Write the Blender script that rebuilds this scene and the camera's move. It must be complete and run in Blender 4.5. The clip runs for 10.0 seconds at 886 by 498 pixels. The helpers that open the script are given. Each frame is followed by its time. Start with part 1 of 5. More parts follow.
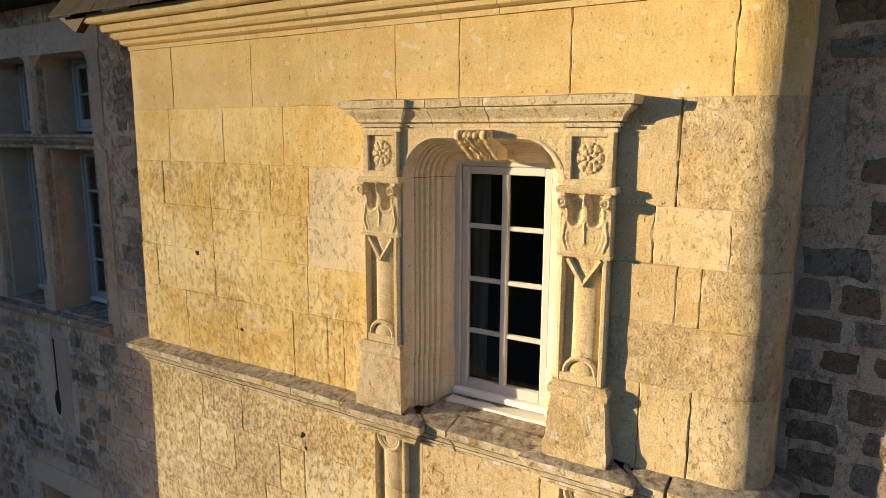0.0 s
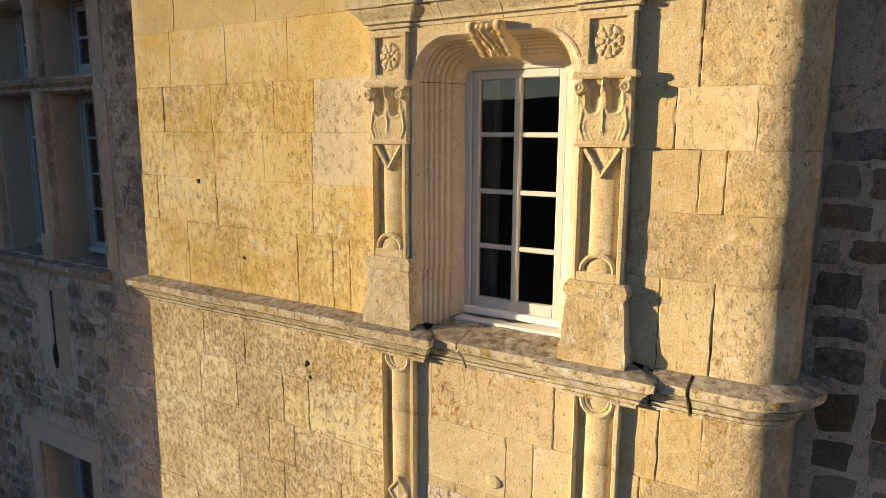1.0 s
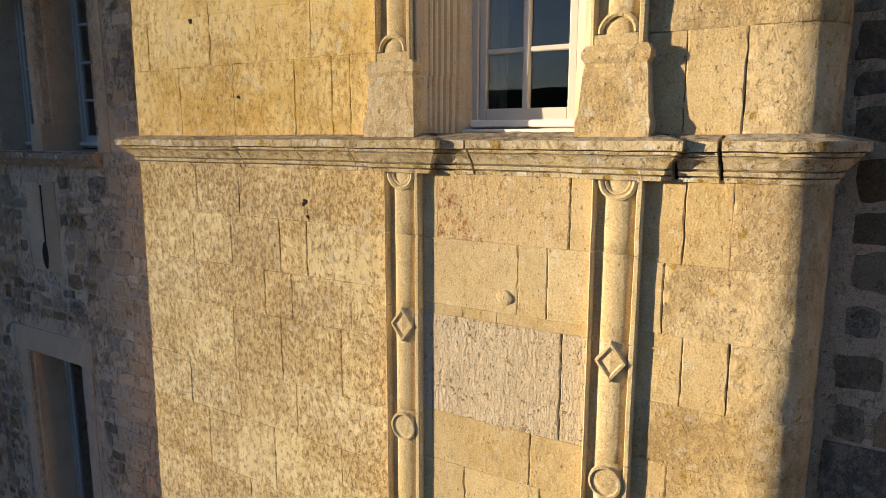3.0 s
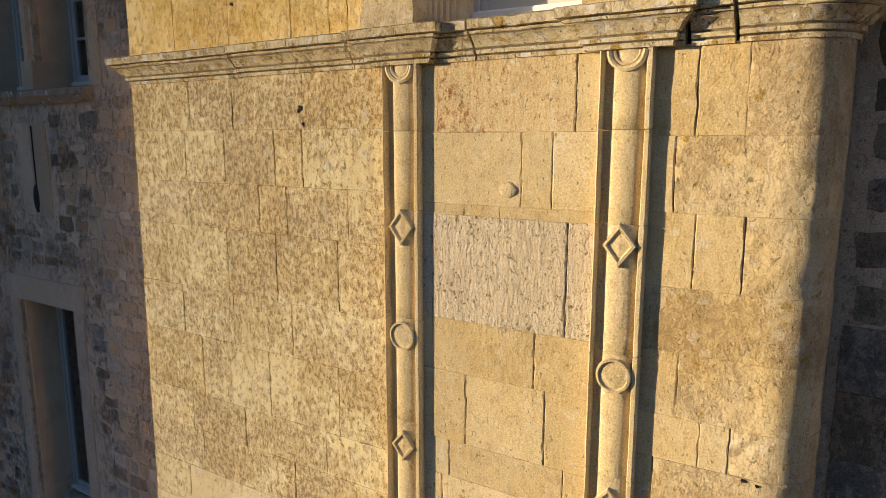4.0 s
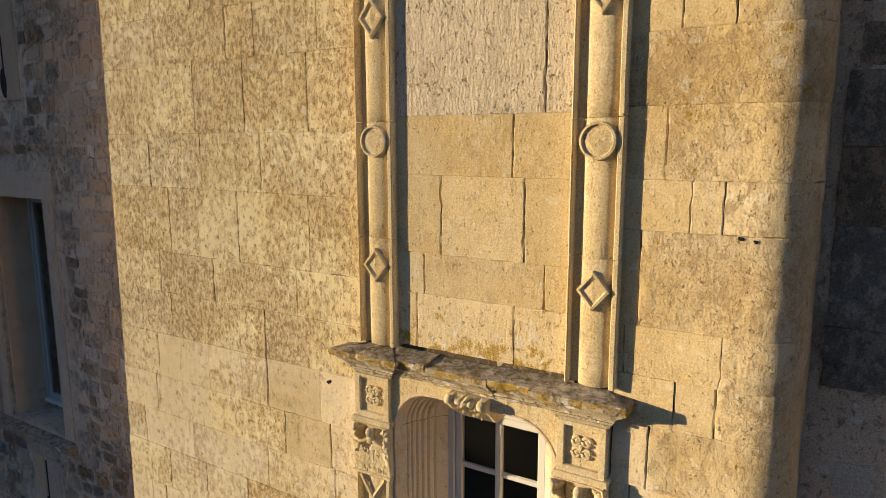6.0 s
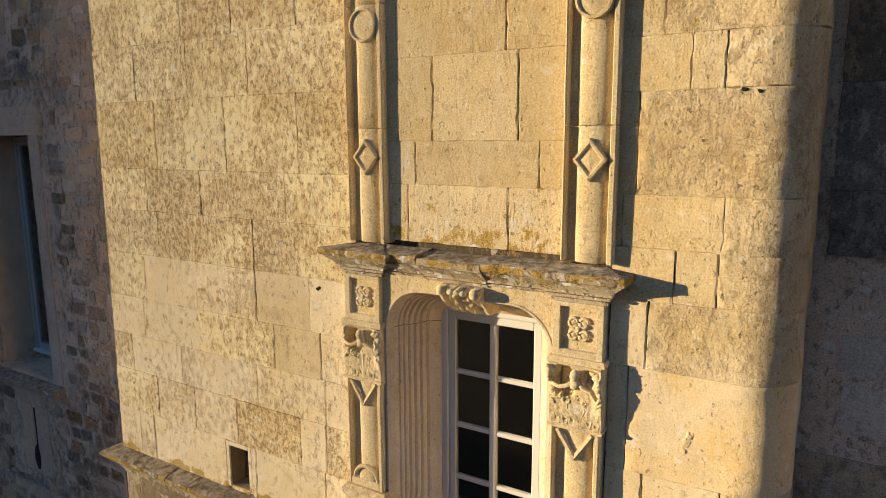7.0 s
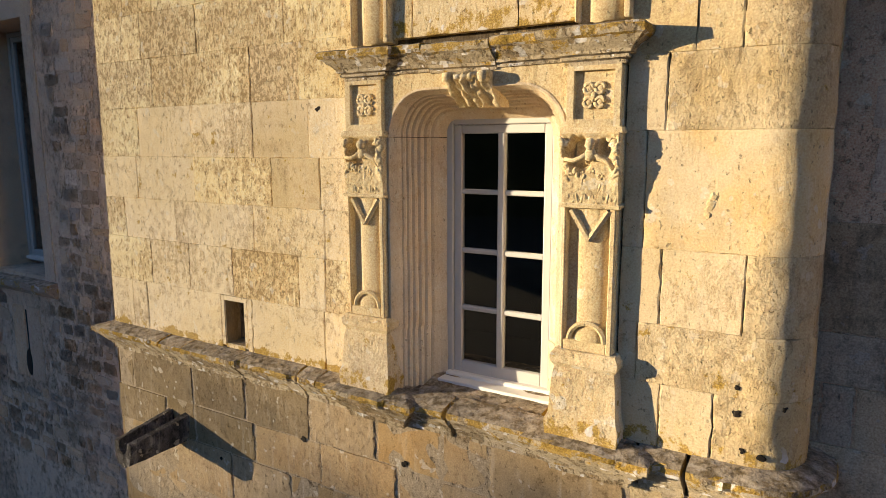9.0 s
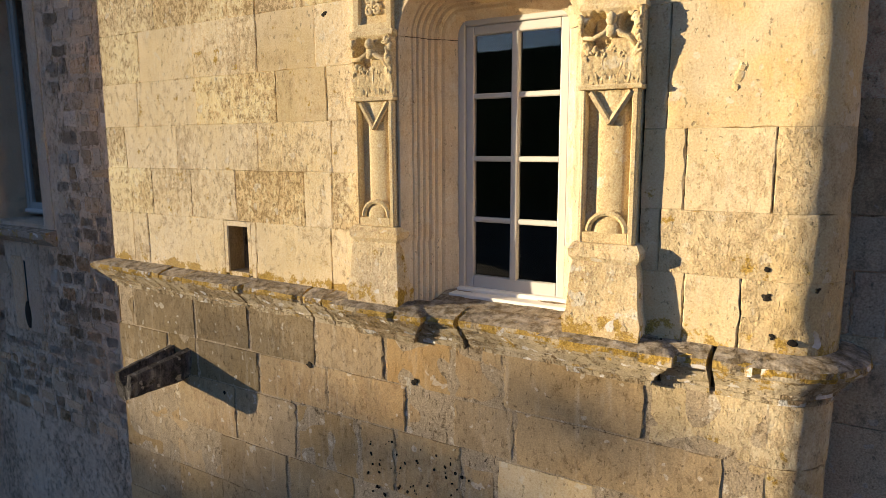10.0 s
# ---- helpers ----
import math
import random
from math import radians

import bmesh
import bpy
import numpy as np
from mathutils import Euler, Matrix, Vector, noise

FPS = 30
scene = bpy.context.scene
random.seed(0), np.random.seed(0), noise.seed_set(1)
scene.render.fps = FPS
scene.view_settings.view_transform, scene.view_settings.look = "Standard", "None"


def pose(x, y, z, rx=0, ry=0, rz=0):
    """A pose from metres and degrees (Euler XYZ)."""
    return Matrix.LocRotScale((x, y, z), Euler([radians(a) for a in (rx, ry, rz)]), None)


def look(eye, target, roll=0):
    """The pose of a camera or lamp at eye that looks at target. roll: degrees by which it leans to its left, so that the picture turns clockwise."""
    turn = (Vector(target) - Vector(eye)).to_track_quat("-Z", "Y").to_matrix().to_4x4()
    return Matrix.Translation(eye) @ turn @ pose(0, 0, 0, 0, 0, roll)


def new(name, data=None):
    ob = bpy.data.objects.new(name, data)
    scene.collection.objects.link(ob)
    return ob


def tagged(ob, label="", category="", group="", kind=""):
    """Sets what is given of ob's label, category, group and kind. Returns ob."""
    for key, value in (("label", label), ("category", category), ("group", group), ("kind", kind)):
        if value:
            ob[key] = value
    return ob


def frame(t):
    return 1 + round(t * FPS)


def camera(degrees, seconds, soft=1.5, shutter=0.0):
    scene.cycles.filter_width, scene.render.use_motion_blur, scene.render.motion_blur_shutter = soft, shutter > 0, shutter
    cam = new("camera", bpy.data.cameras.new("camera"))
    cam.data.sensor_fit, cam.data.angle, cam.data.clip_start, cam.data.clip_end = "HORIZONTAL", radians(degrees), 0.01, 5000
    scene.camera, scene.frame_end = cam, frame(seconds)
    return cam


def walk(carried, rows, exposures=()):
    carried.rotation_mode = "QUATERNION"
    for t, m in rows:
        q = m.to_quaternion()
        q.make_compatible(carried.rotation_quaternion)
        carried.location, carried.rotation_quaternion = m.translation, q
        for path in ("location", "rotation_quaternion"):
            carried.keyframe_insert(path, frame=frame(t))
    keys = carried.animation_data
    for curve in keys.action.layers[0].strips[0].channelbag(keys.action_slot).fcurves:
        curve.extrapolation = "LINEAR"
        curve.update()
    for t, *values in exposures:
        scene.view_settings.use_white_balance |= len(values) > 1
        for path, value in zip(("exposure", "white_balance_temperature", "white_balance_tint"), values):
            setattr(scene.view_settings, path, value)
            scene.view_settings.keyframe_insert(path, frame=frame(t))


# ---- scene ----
cam = camera(68.0, 10.0, soft=0.8)
PATH = [
    (0, (1.782, -3.403, 11.859), (0.752, -1.725, 11.508), 0.2),
    (0.5, (1.73, -3.398, 11.564), (0.699, -1.72, 11.216), 0.2),
    (1, (1.707, -3.399, 11.267), (0.677, -1.72, 10.92), 0.2),
    (1.5, (1.7, -3.414, 10.974), (0.668, -1.736, 10.631), 0.2),
    (2, (1.692, -3.42, 10.65), (0.66, -1.74, 10.313), 0.2),
    (2.5, (1.672, -3.377, 10.347), (0.637, -1.698, 10.012), 0.1),
    (4, (1.613, -3.296, 9.405), (0.576, -1.618, 9.074), -0.0),
    (4.5, (1.615, -3.225, 9.09), (0.576, -1.548, 8.762), -0.0),
    (5, (1.625, -3.183, 8.785), (0.586, -1.506, 8.46), -0.1),
    (5.5, (1.663, -3.158, 8.498), (0.625, -1.48, 8.174), -0.1),
    (7, (1.699, -3.088, 7.56), (0.666, -1.408, 7.23), -0.3),
    (7.5, (1.722, -3.074, 7.259), (0.689, -1.393, 6.933), -0.3),
    (8, (1.749, -3.074, 6.959), (0.712, -1.395, 6.637), -0.3),
    (8.5, (1.71, -3.089, 6.682), (0.672, -1.409, 6.364), -0.2),
    (9, (1.667, -3.082, 6.401), (0.627, -1.403, 6.087), -0.2),
    (9.5, (1.63, -3.082, 6.125), (0.589, -1.403, 5.812), -0.2),
    (10, (1.584, -3.072, 5.855), (0.543, -1.394, 5.541), -0.3),
]
walk(cam, [(t, look(eye, target, roll)) for t, eye, target, roll in PATH], exposures=[(0.0, 0.96, 8600, 27.5), (2.5, 0.90, 8200, 27.5), (5.0, 0.78, 8500, 27.5), (7.5, 0.92, 8100, 27.5), (10.0, 1.15, 7900, 27.5)])

# ---------------------------------------------------------------- light
SUN_SIDE, SUN_UP = 58.0, 7.0
to_sun = Vector((-math.sin(radians(SUN_SIDE)) * math.cos(radians(SUN_UP)),
                 -math.cos(radians(SUN_SIDE)) * math.cos(radians(SUN_UP)), math.sin(radians(SUN_UP))))
world = bpy.data.worlds.new("world")
scene.world = world
world.use_nodes = True
wn = world.node_tree.nodes
sky = wn.new("ShaderNodeTexSky")
sky.sky_type, sky.sun_disc = "NISHITA", False
sky.sun_elevation = radians(SUN_UP)
sky.dust_density, sky.ozone_density = 0.6, 4.6
sky.sun_rotation = math.atan2(to_sun.x, to_sun.y)
wn["Background"].inputs["Strength"].default_value = 0.128
world.node_tree.links.new(sky.outputs[0], wn["Background"].inputs["Color"])
sun = new("sun", bpy.data.lights.new("sun", "SUN"))
sun.data.energy, sun.data.angle, sun.data.color = 4.35, radians(0.6), (1.0, 0.99, 0.70)
sun.matrix_world = look(to_sun * 60, (0, 0, 0))


# ---------------------------------------------------------------- materials
def ramp(nt, src, lo, hi):
    n = nt.nodes.new("ShaderNodeMapRange")
    n.inputs["From Min"].default_value, n.inputs["From Max"].default_value = lo, hi
    nt.links.new(src, n.inputs["Value"])
    return n.outputs[0]


def noise_at(nt, vec, scale, detail=4.0, rough=0.55, stretch=None):
    n = nt.nodes.new("ShaderNodeTexNoise")
    n.inputs["Scale"].default_value, n.inputs["Detail"].default_value, n.inputs["Roughness"].default_value = scale, detail, rough
    if stretch:
        m = nt.nodes.new("ShaderNodeMapping")
        m.inputs["Scale"].default_value = stretch
        nt.links.new(vec, m.inputs["Vector"])
        vec = m.outputs[0]
    nt.links.new(vec, n.inputs["Vector"])
    return n.outputs[0]


def mix(nt, fac, a, b, mode="MIX"):
    n = nt.nodes.new("ShaderNodeMix")
    n.data_type, n.blend_type = "RGBA", mode
    for sock, v in ((n.inputs[0], fac), (n.inputs[6], a), (n.inputs[7], b)):
        if isinstance(v, (int, float)):
            sock.default_value = v
        elif isinstance(v, tuple):
            sock.default_value = (*v, 1.0)
        else:
            nt.links.new(v, sock)
    return n.outputs[2]


def calc(nt, op, a, b=0.0):
    n = nt.nodes.new("ShaderNodeMath")
    n.operation, n.use_clamp = op, False
    for sock, v in ((n.inputs[0], a), (n.inputs[1], b)):
        if isinstance(v, (int, float)):
            sock.default_value = v
        else:
            nt.links.new(v, sock)
    return n.outputs[0]


def surface(name, rough=0.9, metal=0.0):
    m = bpy.data.materials.new(name)
    m.use_nodes = True
    nt = m.node_tree
    b = nt.nodes["Principled BSDF"]
    b.inputs["Roughness"].default_value, b.inputs["Metallic"].default_value = rough, metal
    b.inputs["Specular IOR Level"].default_value = 0.25
    pos = nt.nodes.new("ShaderNodeNewGeometry").outputs["Position"]
    return m, nt, b, pos


def bump(nt, b, parts):
    last = None
    for height, strength, dist in parts:
        n = nt.nodes.new("ShaderNodeBump")
        n.inputs["Strength"].default_value, n.inputs["Distance"].default_value = strength, dist
        nt.links.new(height, n.inputs["Height"])
        if last:
            nt.links.new(last, n.inputs["Normal"])
        last = n.outputs[0]
    nt.links.new(last, b.inputs["Normal"])


def stone(name, base, alt, crust=(0.36, 0.25, 0.125), crust_lo=0.54, crust_by=0.72, crust_soft=0.03, pale=(0.74, 0.68, 0.54), pale_lo=0.66,
          random_by=0.06, top_lichen=0.0, rust=0.0, relief=1.0, grain=1.0, tool_by=0.5, pale_by=0.55, stain=(0.60, 0.38, 0.11), stain_by=0.0, speck_by=0.7, block_by=0.05, bands=(), flow=True, lump_by=0.3, scab_lo=0.545):
    """Weathered limestone: broad tint, clouds of stain, flaking brown crust in clusters, pale lichen, streaks, fine grain, pits."""
    m, nt, b, pos = surface(name, 0.95)
    b.inputs["Diffuse Roughness"].default_value = 0.9
    geo = nt.nodes["Geometry"].outputs
    shade = calc(nt, "FRACT", calc(nt, "ADD", nt.nodes.new("ShaderNodeObjectInfo").outputs["Random"], geo["Random Per Island"]))
    # lichen and pits differ from block to block; stains run on across the joints unless flow is off
    add = nt.nodes.new("ShaderNodeVectorMath")
    add.operation = "ADD"
    nt.links.new(pos, add.inputs[0])
    nt.links.new(calc(nt, "MULTIPLY", shade, 17.0), add.inputs[1])
    own = add.outputs[0]
    run = pos if flow else own
    broad = ramp(nt, noise_at(nt, pos, 0.9, 3), 0.35, 0.65)
    col = mix(nt, broad, base, alt)
    mid = ramp(nt, noise_at(nt, run, 5.0, 6, 0.65), 0.30, 0.70)
    col = mix(nt, 0.30, col, mix(nt, mid, tuple(c * 0.72 for c in base), tuple(min(1, c * 1.22) for c in alt)))
    # soft clouds of golden stain, broken up by run-down streaks
    cloud = noise_at(nt, pos, 1.7, 7, 0.62)
    if stain_by:
        col = mix(nt, calc(nt, "MULTIPLY", ramp(nt, cloud, 0.44, 0.66), stain_by), col, stain)
    streak = noise_at(nt, run, 17.0, 5, 0.6, (1.0, 1.0, 0.16))
    col = mix(nt, calc(nt, "MULTIPLY", ramp(nt, streak, 0.55, 0.72), 0.30), col, pale)
    # crust that has flaked off in places: clusters break up into small scales
    patch = noise_at(nt, pos, 1.5, 5, 0.6)
    flake = noise_at(nt, run, 17.0, 8, 0.72, (1.0, 1.0, 0.75))
    crumb = noise_at(nt, run, 85.0, 4, 0.70, (1.0, 1.0, 0.7))
    spots = calc(nt, "ADD", calc(nt, "ADD", calc(nt, "MULTIPLY", patch, 0.30), calc(nt, "MULTIPLY", flake, 0.60)), calc(nt, "MULTIPLY", crumb, 0.10))
    spots = calc(nt, "ADD", spots, calc(nt, "MULTIPLY", calc(nt, "SUBTRACT", calc(nt, "FRACT", calc(nt, "MULTIPLY", shade, 5.17)), 0.5), block_by))
    crusted = ramp(nt, spots, crust_lo, crust_lo + crust_soft)
    tinted = mix(nt, mid, crust, tuple(min(1, c * 1.4) for c in crust))
    col = mix(nt, calc(nt, "MULTIPLY", crusted, crust_by), col, tinted)
    # small dark scabs of algae where the crust is thick
    dots = noise_at(nt, run, 36.0, 7, 0.74, (1.0, 1.0, 0.7))
    scab = ramp(nt, calc(nt, "ADD", calc(nt, "MULTIPLY", dots, 0.52), calc(nt, "MULTIPLY", spots, 0.48)), scab_lo, scab_lo + 0.03)
    col = mix(nt, calc(nt, "MULTIPLY", scab, speck_by), col, tuple(c * k for c, k in zip(crust, (0.66, 0.62, 0.54))))
    # and chips where the clean stone shows through
    bare = ramp(nt, noise_at(nt, run, 19.0, 7, 0.72, (1.0, 1.0, 0.6)), 0.59, 0.64)
    col = mix(nt, calc(nt, "MULTIPLY", bare, 0.45), col, alt)
    # pale lichen blooms with crisp rims
    bloom = noise_at(nt, own, 13.0, 2.5, 0.45)
    blooms = ramp(nt, bloom, pale_lo, pale_lo + 0.02)
    col = mix(nt, calc(nt, "MULTIPLY", blooms, pale_by), col, pale)
    fine = noise_at(nt, pos, 110.0, 3, 0.65)
    col = mix(nt, 0.46 * grain, col, mix(nt, ramp(nt, fine, 0.35, 0.65), (0.24, 0.22, 0.19), (0.80, 0.79, 0.76)), "OVERLAY")
    pits = ramp(nt, noise_at(nt, own, 42.0, 3, 0.6, (1.0, 1.0, 0.7)), 0.655, 0.70)
    col = mix(nt, calc(nt, "MULTIPLY", pits, 0.6), col, tuple(c * 0.35 for c in base))
    if rust or bands:
        # orange lichen, thickest along the wet edges of ledges
        grow = noise_at(nt, own, 9.0, 6, 0.7)
        sep = nt.nodes.new("ShaderNodeSeparateXYZ")
        nt.links.new(pos, sep.inputs[0])
        wet = 1.0 if rust else 0.0
        for z0, z1 in bands:
            near = calc(nt, "MULTIPLY", ramp(nt, sep.outputs[2], z0 - 0.02, z0 + 0.02), ramp(nt, sep.outputs[2], z1 + 0.05, z1))
            grow = calc(nt, "ADD", grow, calc(nt, "MULTIPLY", near, 0.14))
            wet = near if not rust else 1.0
        lich = ramp(nt, grow, 0.62 - 0.14 * rust, 0.67 - 0.12 * rust)
        col = mix(nt, calc(nt, "MULTIPLY", lich, 0.85), col, mix(nt, ramp(nt, fine, 0.4, 0.6), (0.32, 0.180, 0.022), (0.58, 0.365, 0.052)))
        white = ramp(nt, noise_at(nt, own, 13.0, 2.0, 0.4), 0.665, 0.685)
        col = mix(nt, calc(nt, "MULTIPLY", calc(nt, "MULTIPLY", white, 0.8), wet), col, (0.78, 0.75, 0.68))
    if top_lichen:
        sep = nt.nodes.new("ShaderNodeSeparateXYZ")
        nt.links.new(nt.nodes["Geometry"].outputs["True Normal"], sep.inputs[0])
        up = ramp(nt, sep.outputs[2], 0.45, 0.8)
        moss = mix(nt, ramp(nt, noise_at(nt, own, 16.0, 7, 0.75), 0.40, 0.60), (0.12, 0.09, 0.06), (0.48, 0.41, 0.31))
        col = mix(nt, calc(nt, "MULTIPLY", up, top_lichen), col, moss)
    col = mix(nt, 1.0, col, (1.0, 1.0, 1.08), "MULTIPLY")
    hsv = nt.nodes.new("ShaderNodeHueSaturation")
    nt.links.new(col, hsv.inputs["Color"])
    nt.links.new(calc(nt, "ADD", calc(nt, "MULTIPLY", shade, random_by), 1.0 - random_by / 2), hsv.inputs["Value"])
    wob = calc(nt, "FRACT", calc(nt, "MULTIPLY", shade, 7.31))
    nt.links.new(calc(nt, "ADD", calc(nt, "MULTIPLY", wob, 1.4 * random_by), 1.0 - 0.7 * random_by), hsv.inputs["Saturation"])
    nt.links.new(hsv.outputs[0], b.inputs["Base Color"])
    tool = noise_at(nt, own, 34.0, 5, 0.65, (1.0, 1.0, 0.25))
    lumpy = noise_at(nt, own, 7.0, 4, 0.55)
    bump(nt, b, [(lumpy, lump_by * relief, 0.03), (tool, 0.8 * relief * tool_by, 0.016), (crumb, 0.5 * relief, 0.008), (fine, 0.6 * relief, 0.004),
                 (crusted, 0.5 * relief, 0.005), (calc(nt, "MULTIPLY", scab, -1.0), 0.6 * relief, 0.006), (calc(nt, "MULTIPLY", pits, -1.0), 0.9 * relief, 0.008)])
    return m


OCHRE = stone("ochre_limestone", (0.64, 0.49, 0.26), (0.67, 0.55, 0.33), crust=(0.48, 0.33, 0.15), crust_lo=0.5, crust_by=0.4, crust_soft=0.1, stain_by=0.35, tool_by=0.3, speck_by=0.22, pale_lo=0.635, pale_by=0.35, relief=0.85, grain=0.8)
GOLDEN = stone("golden_crusted_limestone", (0.86, 0.67, 0.32), (0.87, 0.71, 0.39), crust=(0.52, 0.325, 0.10), crust_lo=0.475, crust_by=0.58, crust_soft=0.07, relief=1.0, tool_by=0.35, stain=(0.70, 0.45, 0.10), stain_by=0.8, speck_by=0.5, random_by=0.03, block_by=0.02, scab_lo=0.525)
HONEY = stone("honey_limestone", (0.82, 0.645, 0.31), (0.84, 0.685, 0.375), crust=(0.62, 0.41, 0.14), crust_lo=0.50, crust_by=0.6, crust_soft=0.09, relief=0.8, tool_by=0.4, stain=(0.70, 0.46, 0.11), stain_by=0.85, speck_by=0.35, random_by=0.03, block_by=0.02)
SPECKLED = stone("speckled_limestone", (0.87, 0.73, 0.43), (0.89, 0.77, 0.50), crust=(0.50, 0.347, 0.173), crust_lo=0.458, crust_by=0.62, crust_soft=0.05, relief=1.1, tool_by=0.3, stain_by=0.35, block_by=0.05, speck_by=0.8, scab_lo=0.518, random_by=0.08)
BLEACHED = stone("bleached_limestone", (0.80, 0.665, 0.43), (0.82, 0.71, 0.50), crust=(0.42, 0.30, 0.16), crust_lo=0.505, crust_by=0.5, crust_soft=0.05, relief=0.9, tool_by=0.4, stain_by=0.4, speck_by=0.5, stain=(0.70, 0.53, 0.22), block_by=0.03, bands=((4.93, 4.99),))
FOOT = stone("pedestal_limestone", (0.72, 0.58, 0.35), (0.75, 0.64, 0.44), crust=(0.44, 0.32, 0.19), crust_lo=0.495, crust_by=0.4, crust_soft=0.07, relief=1.2, lump_by=0.6, tool_by=0.2, stain_by=0.6, stain=(0.62, 0.40, 0.11), pale_lo=0.63, pale_by=0.7, speck_by=0.3, bands=((4.93, 5.03),))
SMOOTH = stone("smooth_ochre_limestone", (0.72, 0.55, 0.24), (0.73, 0.58, 0.30), crust=(0.58, 0.38, 0.14), crust_lo=0.53, crust_by=0.5, crust_soft=0.10, relief=0.5, grain=0.6, tool_by=0.5, random_by=0.03, block_by=0.01, stain_by=0.55, speck_by=0.3, scab_lo=0.57)
AMBER = stone("amber_limestone", (0.67, 0.53, 0.31), (0.70, 0.58, 0.38), crust=(0.52, 0.31, 0.10), crust_lo=0.59, crust_by=0.5, relief=0.65, grain=0.6, tool_by=0.2, random_by=0.02, stain_by=0.75, stain=(0.74, 0.50, 0.17), speck_by=0.3)
BUFF = stone("buff_limestone", (0.69, 0.555, 0.33), (0.72, 0.60, 0.40), crust=(0.44, 0.31, 0.16), crust_lo=0.51, crust_by=0.55, crust_soft=0.08, relief=0.65, tool_by=0.2, stain=(0.64, 0.48, 0.19), stain_by=0.4, speck_by=0.4, pale_lo=0.67, grain=0.6, bands=((4.93, 5.0),), pale_by=0.35)
CRUSTED = stone("crusted_corner_limestone", (0.64, 0.50, 0.28), (0.67, 0.55, 0.35), crust=(0.44, 0.30, 0.15), crust_lo=0.475, crust_by=0.5, crust_soft=0.09, relief=1.4, lump_by=0.5, tool_by=0.2, stain=(0.56, 0.385, 0.145), stain_by=0.6, pale_lo=0.66, pale_by=0.35, speck_by=0.28, grain=0.6, bands=((4.93, 5.0),), scab_lo=0.53)
RUSTED = stone("rust_stained_limestone", (0.66, 0.50, 0.27), (0.69, 0.55, 0.33), crust=(0.40, 0.165, 0.06), crust_lo=0.495, crust_by=0.75, random_by=0.02, crust_soft=0.08)
DRESSED = stone("dressed_limestone", (0.67, 0.535, 0.30), (0.69, 0.575, 0.365), crust=(0.50, 0.38, 0.22), crust_lo=0.53, crust_by=0.45, crust_soft=0.08, random_by=0.06, tool_by=0.2, relief=0.75, speck_by=0.3, stain_by=0.35, stain=(0.64, 0.46, 0.19))
HOLLOW = stone("stained_reveal_limestone", (0.702, 0.594, 0.423), (0.720, 0.630, 0.477), crust=(0.52, 0.38, 0.22), crust_lo=0.50, random_by=0.04, tool_by=0.2, grain=0.5, speck_by=0.25, crust_by=0.45, crust_soft=0.10, stain=(0.68, 0.45, 0.20), stain_by=0.4)
CAPPING = stone("capping_limestone", (0.68, 0.56, 0.34), (0.70, 0.60, 0.41), crust=(0.48, 0.34, 0.18), crust_lo=0.56, top_lichen=0.6, rust=0.16, relief=1.1, tool_by=0.0, speck_by=0.2, crust_by=0.4, crust_soft=0.08)
PALE = stone("pale_rough_limestone", (0.66, 0.55, 0.38), (0.72, 0.61, 0.45), crust_lo=0.60, relief=1.9, random_by=0.03, tool_by=0.8)
LEDGE = stone("lichened_ledge_limestone", (0.68, 0.55, 0.33), (0.70, 0.61, 0.43), crust=(0.48, 0.35, 0.19), crust_lo=0.5, crust_by=0.6, top_lichen=0.8, rust=0.4, relief=1.7, tool_by=0.0, bands=(), pale=(0.80, 0.74, 0.66), pale_lo=0.6, crust_soft=0.06, lump_by=0.4)
MOSSY = stone("mossy_ledge_limestone", (0.50, 0.40, 0.245), (0.54, 0.455, 0.315), crust=(0.30, 0.21, 0.115), crust_lo=0.505, top_lichen=0.85, rust=0.22, relief=2.0, tool_by=0.0, pale=(0.80, 0.77, 0.70), pale_lo=0.615, pale_by=0.85, bands=((4.875, 4.99), (6.87, 6.93)), grain=0.7, lump_by=0.5)
LICHENED = stone("lichened_foot_limestone", (0.70, 0.55, 0.31), (0.73, 0.61, 0.38), crust=(0.47, 0.32, 0.15), crust_lo=0.53, crust_by=0.55, crust_soft=0.06, bands=((6.9, 7.06),))
ROSY = stone("rosy_limestone", (0.481, 0.341, 0.184), (0.507, 0.384, 0.215), crust=(0.36, 0.22, 0.115), crust_lo=0.51, crust_soft=0.12, crust_by=0.5, grain=0.6, relief=0.9, stain=(0.49, 0.30, 0.12), stain_by=0.7, speck_by=0.4, random_by=0.15, block_by=0.03)
POINTING = stone("grey_lime_pointing", (0.423, 0.330, 0.211), (0.484, 0.389, 0.261), crust=(0.25, 0.18, 0.105), crust_lo=0.53, crust_by=0.6, crust_soft=0.06, random_by=0.0, relief=1.5, lump_by=0.6, tool_by=0.0)
DRYMORTAR = stone("pale_dry_mortar", (0.672, 0.455, 0.298), (0.766, 0.538, 0.366), crust=(0.40, 0.275, 0.185), crust_lo=0.55, crust_by=0.35, crust_soft=0.05, random_by=0.0, relief=1.8, lump_by=0.7, tool_by=0.0, speck_by=0.25)
BASE_TONE = stone("darker_base_limestone", (0.455, 0.330, 0.183), (0.501, 0.374, 0.214), crust=(0.30, 0.205, 0.11), crust_lo=0.50, crust_soft=0.12, crust_by=0.55, grain=0.6, relief=1.0, stain=(0.36, 0.245, 0.12), stain_by=0.75, pale_lo=0.67, speck_by=0.5, random_by=0.18, block_by=0.03)
